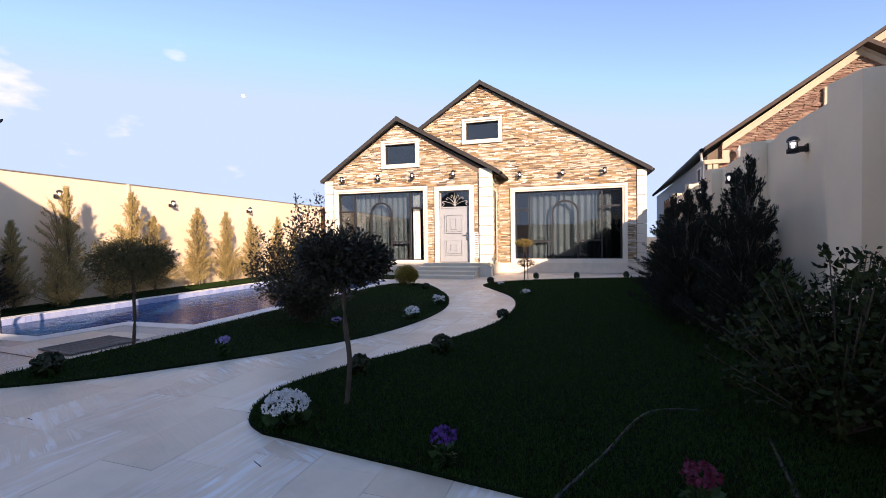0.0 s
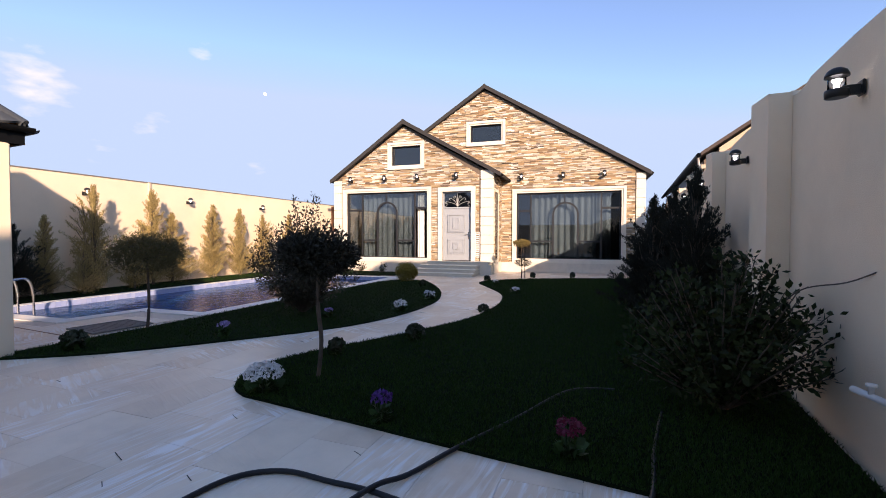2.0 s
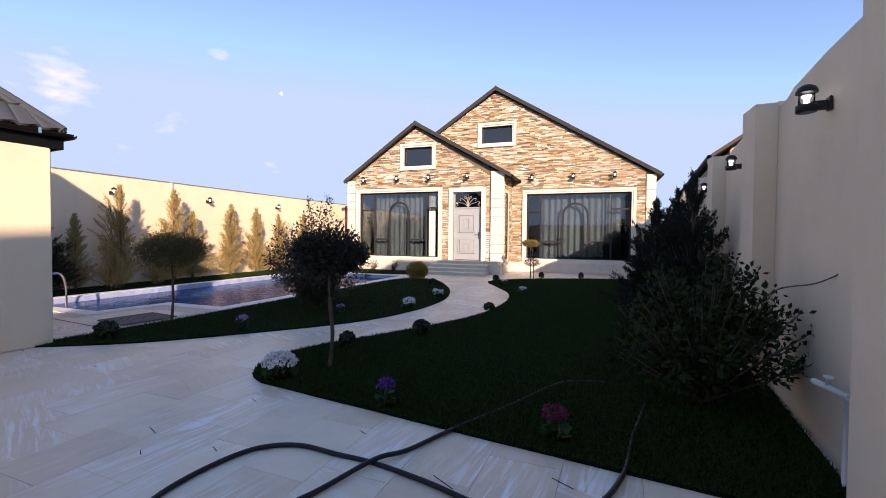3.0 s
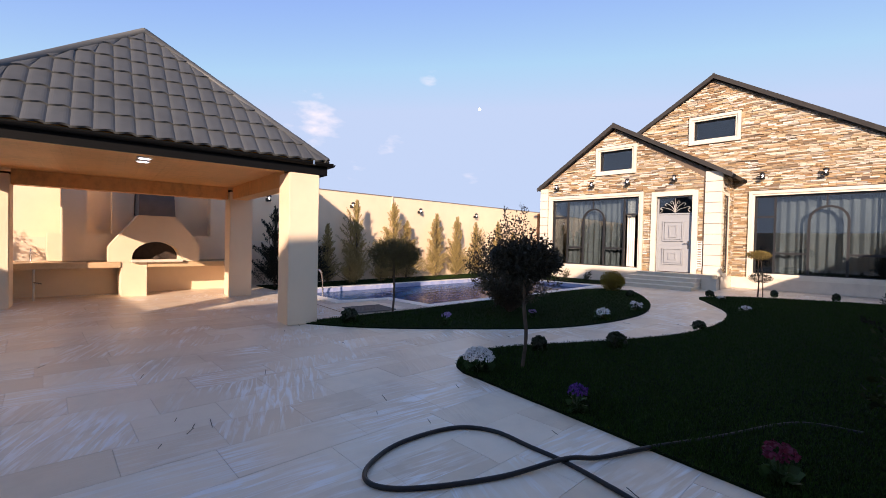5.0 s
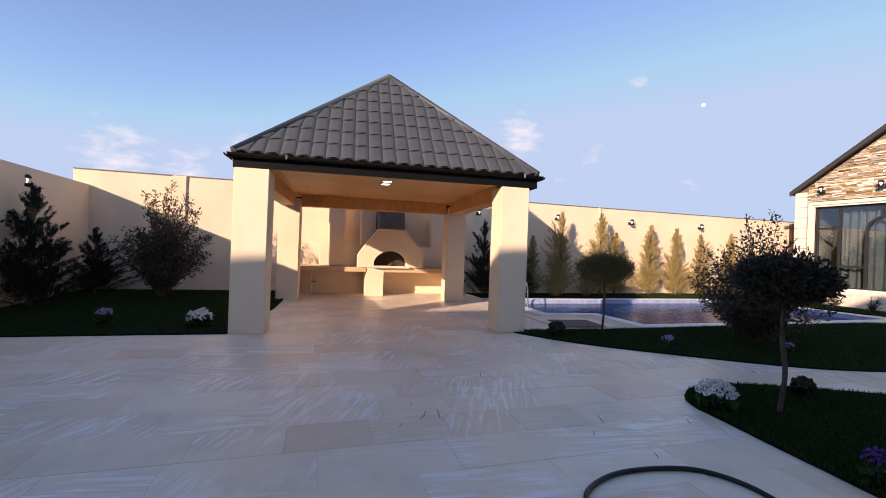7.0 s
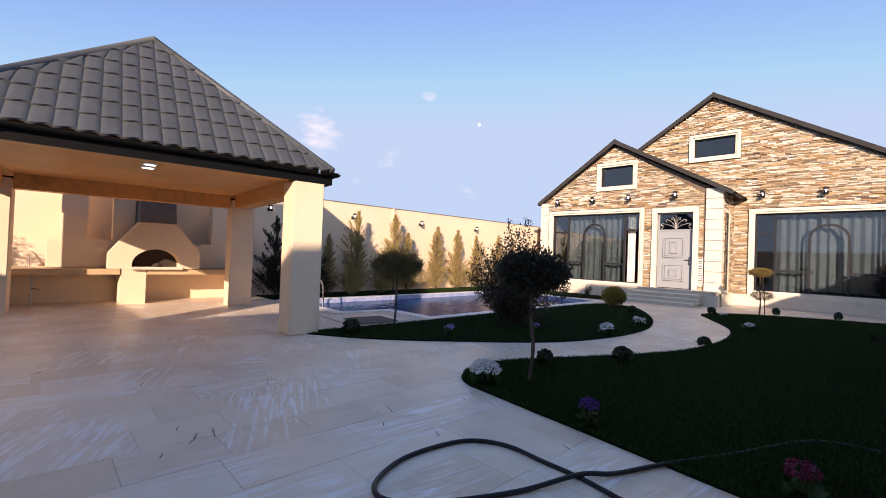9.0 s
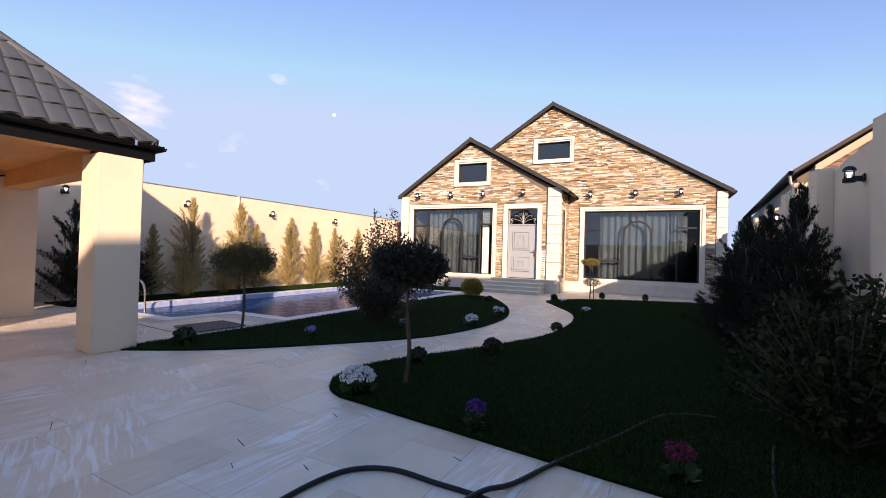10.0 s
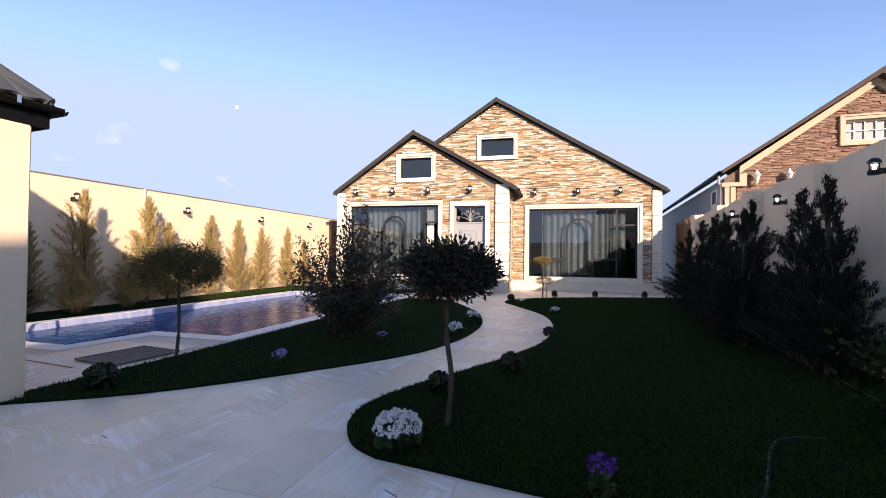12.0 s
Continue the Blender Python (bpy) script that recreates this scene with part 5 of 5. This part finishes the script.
def lollipop(name, height, crown, flat, material, seed, label, lean=0.1, leaves=9000, twin=False, category="tree", leafsize=0.05, shag=0.25):
    """A standard tree: thin crooked stem and a dense clipped crown."""
    rng = np_rng(seed)
    t = thing(name, (0, 0, 0), label, category)
    bm = bmesh.new()
    cz = height - crown * flat
    tube(bm, smooth_line([(0, 0, -0.02), (lean * 0.3, 0.02, cz * 0.3), (-lean * 0.2, 0.03, cz * 0.6), (lean * 0.1, 0, cz)]), [0.021] * 12 + [0.016] * 7, 8)
    if twin:
        tube(bm, smooth_line([(0.12, 0.02, -0.02), (0.1, 0.03, cz * 0.5), (0.03, 0, cz)]), 0.014, 6)
    bt = bmesh.new()
    blobs = [(0, 0, cz, crown)] + [(crown * 0.55 * math.cos(a), crown * 0.55 * math.sin(a), cz + rng.uniform(-0.2, 0.35) * crown * flat, crown * rng.uniform(0.4, 0.62)) for a in rng.uniform(0, 6.28, 7)]
    cs, ns = [], []
    for bx, by, bz, r in blobs:
        for j in range(5):
            d = rng.normal(size=3)
            d /= np.linalg.norm(d)
            tube(bt, [(0, 0, cz - crown * flat * 0.5), (bx * 0.5 + d[0] * r * 0.3, by * 0.5 + d[1] * r * 0.3, bz), (bx + d[0] * r * 0.9, by + d[1] * r * 0.9, bz + abs(d[2]) * r * flat * 0.9)], [0.012, 0.007, 0.002], 4)
        k = int(leaves * (r / crown) ** 2 / 2.4)
        d = rng.normal(size=(k, 3))
        d /= np.linalg.norm(d, axis=1, keepdims=True)
        rad = r * rng.uniform(0.35, 1.0, k) ** 0.45 * (1 + shag * np.minimum(rng.standard_exponential(k), 1.3) * 0.3)
        c = np.stack([bx + d[:, 0] * rad, by + d[:, 1] * rad, bz + d[:, 2] * rad * flat], 1)
        cs.append(c)
        ns.append(d + np.array([0, 0, 0.35]))
    part("trunk", bm, M_BARK, t, "thin crooked grey-brown trunk")
    tagged(part("twig_mass", bt, M_BARK, t), kind="stuff")
    leaf_part("crown", t, material, np.concatenate(cs), np.concatenate(ns), leafsize, 0.42, seed, 0.7)
    return t


def shrub(name, height, radius, material, seed, label, shoots=60, per=90, leafsize=0.055, category="shrub", ratio=0.45, droop=0.0, base=0.05, woody=0.012):
    """A loose shrub of many shoots with leaves along them."""
    rng = np_rng(seed)
    t = thing(name, (0, 0, 0), label, category)
    bm = bmesh.new()
    cs, ns = [], []
    for i in range(shoots):
        a = rng.uniform(0, 6.28)
        out = radius * rng.uniform(0.1, 1.0) ** 0.7
        h = height * (1 - 0.45 * (out / radius) ** 2) * rng.uniform(0.5, 1.1)
        p = [(0.04 * math.cos(a), 0.04 * math.sin(a), base), (out * 0.45 * math.cos(a), out * 0.45 * math.sin(a), h * 0.5), (out * math.cos(a), out * math.sin(a), h - droop * out)]
        line = smooth_line(p, 5)
        tube(bm, line, [woody * (1 - 0.8 * k / len(line)) for k in range(len(line))], 5)
        L = np.array([tuple(q) for q in line])
        f = rng.uniform(0.28, 1.0, per) * (len(L) - 1.001)
        i0 = f.astype(int)
        c = L[i0] + (L[i0 + 1] - L[i0]) * (f - i0)[:, None]
        side = rng.normal(size=(per, 3))
        side /= np.linalg.norm(side, axis=1, keepdims=True)
        c = c + side * rng.uniform(0, 0.10, (per, 1)) * radius
        cs.append(c)
        ns.append(side + (L[i0 + 1] - L[i0]) / 0.1 * 0.35 + np.array([0, 0, 0.2]))
    tagged(part("woody_framework", bm, M_BARK, t, "thin branching woody stems"), kind="stuff")
    leaf_part("foliage", t, material, np.concatenate(cs), np.concatenate(ns), leafsize, ratio, seed, 0.4)
    return t


def place(t, spots):
    """Copies of t at each further spot (x, y, turn, scale, z-scale)."""
    for x, y, turn, s, sz in spots[1:]:
        c = copy_thing(t, pose(x, y, 0.015, 0, 0, turn))
        c.scale = (s, s, sz)
    x, y, turn, s, sz = spots[0]
    t.matrix_basis = pose(x, y, 0.015, 0, 0, turn)
    t.scale = (s, s, sz)


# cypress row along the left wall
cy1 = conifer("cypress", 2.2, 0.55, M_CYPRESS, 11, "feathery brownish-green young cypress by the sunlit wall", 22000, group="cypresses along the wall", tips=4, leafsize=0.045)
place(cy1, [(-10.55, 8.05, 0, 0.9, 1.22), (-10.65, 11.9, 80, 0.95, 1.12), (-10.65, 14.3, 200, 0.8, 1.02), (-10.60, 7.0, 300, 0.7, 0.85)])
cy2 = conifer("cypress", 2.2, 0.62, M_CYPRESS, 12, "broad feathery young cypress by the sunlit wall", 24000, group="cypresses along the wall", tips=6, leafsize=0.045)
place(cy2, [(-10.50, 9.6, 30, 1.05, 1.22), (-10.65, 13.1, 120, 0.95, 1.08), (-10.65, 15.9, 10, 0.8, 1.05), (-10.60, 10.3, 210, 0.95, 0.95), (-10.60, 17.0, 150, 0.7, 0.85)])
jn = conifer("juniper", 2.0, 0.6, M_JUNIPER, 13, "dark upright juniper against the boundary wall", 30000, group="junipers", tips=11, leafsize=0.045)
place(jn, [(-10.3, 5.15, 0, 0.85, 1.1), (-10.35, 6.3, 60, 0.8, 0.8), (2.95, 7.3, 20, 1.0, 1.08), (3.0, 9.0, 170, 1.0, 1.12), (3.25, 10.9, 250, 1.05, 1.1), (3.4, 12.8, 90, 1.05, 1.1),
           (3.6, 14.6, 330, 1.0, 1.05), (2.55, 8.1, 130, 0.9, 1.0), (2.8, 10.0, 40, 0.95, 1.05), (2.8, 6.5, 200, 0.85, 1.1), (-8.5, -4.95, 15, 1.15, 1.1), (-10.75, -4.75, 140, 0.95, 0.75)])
bg = conifer("low_cypress", 1.2, 0.42, M_CYPRESS, 14, "low bushy olive-green cypress by the pool", 4500, group="low cypresses", tips=8, base=0.02)
place(bg, [(-10.1, 7.5, 0, 0.9, 0.9), (-10.1, 8.75, 90, 0.8, 0.8), (-10.2, 5.7, 40, 0.7, 0.8)])

# standard trees
tr = lollipop("olive_standard", 1.40, 0.31, 0.62, M_OLIVE, 21, "small standard tree with a crooked stem and dense dark crown", 0.09, 9500, leafsize=0.045, shag=1.0)
tr.matrix_basis = pose(-1.03, 3.9, 0.015)
tl = lollipop("topiary_standard", 1.43, 0.46, 0.62, M_TOP, 22, "standard tree with a thin straight stem and rounded olive-brown crown", 0.04, 13000, leafsize=0.035, shag=0.6)
tl.matrix_basis = pose(-4.85, 5.08, 0.015)
ts = lollipop("small_standard", 1.35, 0.30, 0.45, M_GOLD, 23, "small two-tiered standard tree before the house window", 0.05, 3200, True, leafsize=0.035, shag=0.15)
ts.matrix_basis = pose(-0.6, 15.3, 0.015)
rng2 = np_rng(5)
d = rng2.normal(size=(1600, 3))
d /= np.linalg.norm(d, axis=1, keepdims=True)
leaf_part("lower_crown", ts, M_OLIVE, d * np.array([0.3, 0.3, 0.14]) * rng2.uniform(0.5, 1, (1600, 1)) + np.array([0.05, 0, 0.55]), d, 0.035, 0.42, 3, 0.6)
ob = shrub("olive_bush", 2.0, 1.0, M_OLIVE_BUSH, 24, "wide shaggy dark olive bush with grey-green leaves", 100, 150, 0.06, woody=0.009)
ob.matrix_basis = pose(-3.35, 6.85, 0.015)
ob2 = shrub("olive_bush", 2.5, 1.0, M_OLIVE_BUSH, 25, "tall loose olive bush in the walled corner", 95, 140, 0.07, woody=0.014, base=0.05, droop=0.15)
ob2.matrix_basis = pose(-9.6, -3.1, 0.015)
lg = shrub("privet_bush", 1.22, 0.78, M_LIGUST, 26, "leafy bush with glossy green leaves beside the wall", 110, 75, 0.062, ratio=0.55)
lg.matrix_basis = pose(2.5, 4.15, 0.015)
bm = bmesh.new()
tube(bm, smooth_line([(0.2, -0.1, 0.7), (0.4, -0.2, 1.0), (0.55, -0.5, 1.1), (0.6, -0.8, 1.22)]), 0.005, 5)
part("long_shoot", bm, M_BARK, lg)
th = lollipop("golden_thuja", 0.62, 0.34, 0.9, M_THUJA, 27, "round golden-green thuja bush beside the steps", 0.0, 5200, category="shrub", leafsize=0.05, shag=0.1)
th.matrix_basis = pose(-3.95, 13.0, 0.0)
rs = shrub("rose_bush", 0.55, 0.3, M_LIGUST, 28, "small thin rose bush under the window", 14, 26, 0.045)
place(rs, [(-6.1, 15.6, 0, 1, 1), (-5.2, 15.5, 40, 0.9, 0.7), (-7.2, 15.9, 90, 0.9, 1.0)])


# ---- flowers ----
def flower(name, petals, label, seed, head_r=0.14, head_z=0.2, n=160, size=0.045, leaf=M_KALE, flat=0.75, group=""):
    rng = np_rng(seed)
    t = thing(name, (0, 0, 0), label, "flower", group)
    k = 46
    a = rng.uniform(0, 6.28, k)
    r = rng.uniform(0.2, 1, k)
    c = np.stack([head_r * 0.5 * r * np.cos(a), head_r * 0.5 * r * np.sin(a), rng.uniform(0.02, 0.09, k)], 1)
    d = np.stack([np.cos(a), np.sin(a), rng.uniform(0.1, 0.8, k)], 1)
    leaf_part("leaves", t, leaf, c, d, min(0.11, head_r * 0.9), 0.8, seed, 0.2, "broad green leaves")
    bm = bmesh.new()
    for i in range(9):
        x, y = rng.uniform(-0.7, 0.7, 2) * head_r
        tube(bm, [(x * 0.3, y * 0.3, -0.01), (x, y, head_z)], 0.003, 4)
    tagged(part("stalks", bm, M_KALE, t), kind="stuff")
    d = rng.normal(size=(n, 3))
    d[:, 2] = abs(d[:, 2])
    d /= np.linalg.norm(d, axis=1, keepdims=True)
    q = d * head_r * rng.uniform(0.75, 1.05, (n, 1)) * np.array([1, 1, flat]) + np.array([0, 0, head_z])
    cs = np.repeat(q, 5, 0)
    tang = rng.normal(size=cs.shape)
    tang -= (tang * np.repeat(d, 5, 0)).sum(1, keepdims=True) * np.repeat(d, 5, 0)
    leaf_part("blossoms", t, petals, cs, tang + np.repeat(d, 5, 0) * 0.25, size, 0.75, seed + 1, 0.1)
    return t


fw = flower("white_flower", M_PETAL_W, "dense round cluster of small white flowers at the lawn's tip", 31, 0.165, 0.14, 400, 0.019)
fw.matrix_basis = pose(-1.25, 3.4, 0.02)
fp = flower("purple_flower", M_PETAL_P, "small deep purple flowers at the lawn's edge", 32, 0.075, 0.17, 50, 0.028)
fp.matrix_basis = pose(0.03, 3.15, 0.02)
fr = flower("red_flower", M_PETAL_R, "crimson flowers with broad green leaves at the lawn's edge", 33, 0.09, 0.17, 50, 0.032)
fr.matrix_basis = pose(1.38, 3.05, 0.02)
kale = flower("plum_kale", M_PLUM, "low plum-coloured kale plant at the lawn's edge", 34, 0.115, 0.10, 60, 0.055, group="plum kale plants")
place(kale, [(-0.7, 5.65, 0, 1.0, 1.1), (-1.3, 4.68, 50, 0.8, 1.0), (-4.45, 3.85, 100, 1.1, 1.2), (-0.3, 8.05, 20, 0.8, 0.8), (-1.5, 13.9, 70, 0.85, 0.9), (-0.22, 15.35, 120, 0.7, 1.1), (1.09, 15.75, 10, 0.7, 1.1), (2.68, 16.2, 160, 0.7, 1.1), (-2.95, 11.9, 30, 0.85, 0.9)])
lil = flower("lilac_flower", M_PETAL_L, "lilac and white flowers with broad leaves in the lawn", 35, 0.075, 0.15, 40, 0.028, group="lilac flowers")
place(lil, [(-3.28, 4.98, 0, 1, 1.1), (-2.75, 6.75, 60, 1, 0.8), (-6.25, -3.0, 20, 1.4, 1.3)])
wht = flower("white_primrose", M_PETAL_W, "low plant with white flowers in the lawn", 36, 0.12, 0.1, 40, 0.04, group="white primroses")
place(wht, [(-1.85, 7.75, 0, 1.1, 1.1), (-1.85, 9.4, 90, 1.1, 1), (-0.2, 11.3, 10, 0.9, 0.7), (-6.05, -1.7, 45, 1.4, 1.4), (-1.1, 13.3, 200, 0.8, 0.6)])

# ---- hose and standpipe ----
hose = thing("garden_hose", (0, 0, 0), "black rubber garden hose looped over paving and lawn", "hose")
bm = bmesh.new()
line = [(1.73, 4.42, 0.02), (1.34, 4.27, 0.018), (0.96, 3.5, 0.016), (0.68, 2.95, 0.02), (0.5, 2.55, 0.02), (0.37, 2.34, 0.035), (0.2, 1.9, 0.016), (-0.05, 1.45, 0.016), (-0.25, 1.28, 0.016), (-0.42, 1.35, 0.016), (-0.54, 1.65, 0.016),
        (-0.52, 2.0, 0.016), (-0.42, 2.24, 0.016), (-0.2, 2.36, 0.016), (0.1, 2.35, 0.014), (0.38, 2.34, 0.012), (0.75, 2.26, 0.016), (1.2, 2.15, 0.016), (1.6, 2.3, 0.016), (1.8, 2.7, 0.025), (1.9, 3.3, 0.02), (2.05, 4.0, 0.02)]
tube(bm, smooth_line(line, 8), 0.0155, 10)
part("hose_pipe", bm, M_HOSE, hose)
pipe = thing("standpipe", (2.98, 3.05, 0), "white plastic water pipe with a tap beside the wall", "water pipe")
bm = bmesh.new()
tube(bm, [(0, 0, -0.02), (0, 0, 0.52)], 0.017, 10)
part("riser", bm, M_PIPE, pipe)
bm = bmesh.new()
tube(bm, [(0.0, -0.02, 0.53), (-0.05, 0.28, 0.53)], 0.019, 10)
part("crossbar", bm, M_PIPE, pipe)
bm = bmesh.new()
lathe(bm, [(0.014, 0), (0.014, 0.04), (0.026, 0.045), (0.026, 0.06)], (-0.03, 0.15, 0.54), 10)
part("tap_handle", bm, M_PIPE, pipe)


# ---- grass blades ----
def grass(name, poly, count, seed, near=None):
    rng = np_rng(seed)
    xs = [p[0] for p in poly]
    ys = [p[1] for p in poly]
    pts = rng.uniform((min(xs), min(ys)), (max(xs), max(ys)), (count, 2))
    if near is not None:
        pts[:, 1] = min(ys) + (max(ys) - min(ys)) * rng.uniform(0, 1, count) ** near
    x, y = pts[:, 0], pts[:, 1]
    ins = np.zeros(len(pts), bool)
    for i in range(len(poly)):
        (x1, y1), (x2, y2) = poly[i - 1], poly[i]
        if y1 != y2:
            ins ^= ((y1 > y) != (y2 > y)) & (x < (x2 - x1) * (y - y1) / (y2 - y1) + x1)
    pts = pts[ins]
    c = np.column_stack([pts, np.full(len(pts), 0.015)])
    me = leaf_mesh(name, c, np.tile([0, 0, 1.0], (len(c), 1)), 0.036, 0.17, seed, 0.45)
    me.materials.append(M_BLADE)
    ob = new(name, me)
    tagged(ob, "short mown grass blades", "grass", kind="stuff")


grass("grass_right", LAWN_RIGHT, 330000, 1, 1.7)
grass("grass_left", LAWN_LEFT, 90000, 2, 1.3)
grass("grass_strip", LAWN_STRIP, 60000, 3)
grass("grass_back", LAWN_BACK, 60000, 4)

# ---- open joints ----
rng = random.Random(61)
bm = bmesh.new()
for i in range(60):
    px, py = rng.uniform(-5.0, 3.0), rng.uniform(-0.5, 9.0)
    if any(inside((px, py), k_) for k_ in (LAWN_RIGHT, LAWN_LEFT, LAWN_STRIP, LAWN_BACK, BASIN)):
        continue
    turn = radians(155 + rng.uniform(-16, 16))
    hl = rng.uniform(0.03, 0.09)
    box(bm, -hl, hl, -0.0022, 0.0022, 0.0, 0.0025, Matrix.Translation((px, py, 0)) @ Matrix.Rotation(turn, 4, "Z"))
o = part("open_joint", bm, M_SOIL, yard, "short dark open joints between slabs")
o["kind"] = "stuff"

# ---- paving slabs ----
PA = radians(-2.3)
PM = Matrix.Rotation(PA, 4, "Z")
rng = random.Random(8)
keepout = [LAWN_RIGHT, LAWN_LEFT, LAWN_STRIP, LAWN_BACK]
near_mesh = {}
far = bmesh.new()
count = 0
GX, GY = 0.45, 0.9


def inset(p, poly, d=0.35):
    return all(inside((p[0] + dx, p[1] + dy), poly) for dx, dy in ((d, d), (-d, d), (d, -d), (-d, -d)))


for i in range(-32, 16):
    off = rng.uniform(0, GY)
    y = -9.0 + off
    while y < 19:
        ln = rng.choice((0.6, 0.75, 0.9))
        c = PM @ Vector((i * GX + GX / 2, y + ln / 2, 0))
        ok = -11.6 < c.x < 3.6 + 0.06 * c.y and -5.3 < c.y < 17.6 and not any(inset(c, k_) for k_ in keepout) and c.x < 3.0 + 0.09 * (c.y - 5)
        if c.y > WY - 0.3 and c.x < -1.9:
            ok = False
        if ok:
            cs4 = [PM @ Vector((i * GX + a, y + b_, 0)) for a, b_ in ((0, 0), (GX, 0), (GX, ln), (0, ln))]
            if any(inside((q.x, q.y), BASIN) for q in cs4 + [c]):
                ok = False
        if ok:
            g = 0.0012
            if -3.6 < c.x < 2.6 and 0.2 < c.y < 5.0 and count < 300:
                me = near_mesh.get(ln)
                if me is None:
                    bm = boxed(-GX / 2 + g, GX / 2 - g, -ln / 2 + g, ln / 2 - g, -0.011, 0.0)
                    me = bpy.data.meshes.new("slab")
                    bm.to_mesh(me)
                    bm.free()
                    me.materials.append(M_PAVE)
                    near_mesh[ln] = me
                o = new("slab", me)
                o.parent = yard
                o.matrix_basis = Matrix.Translation((c.x, c.y, rng.uniform(-0.001, 0.001))) @ PM
                count += 1
            else:
                box(far, i * GX + g, (i + 1) * GX - g, y + g, y + ln - g, -0.011, rng.uniform(-0.001, 0.001), PM)
        y += ln
o = part("slab_field", far, M_PAVE_FAR, yard, "pale travertine slabs")
o["kind"] = "stuff"
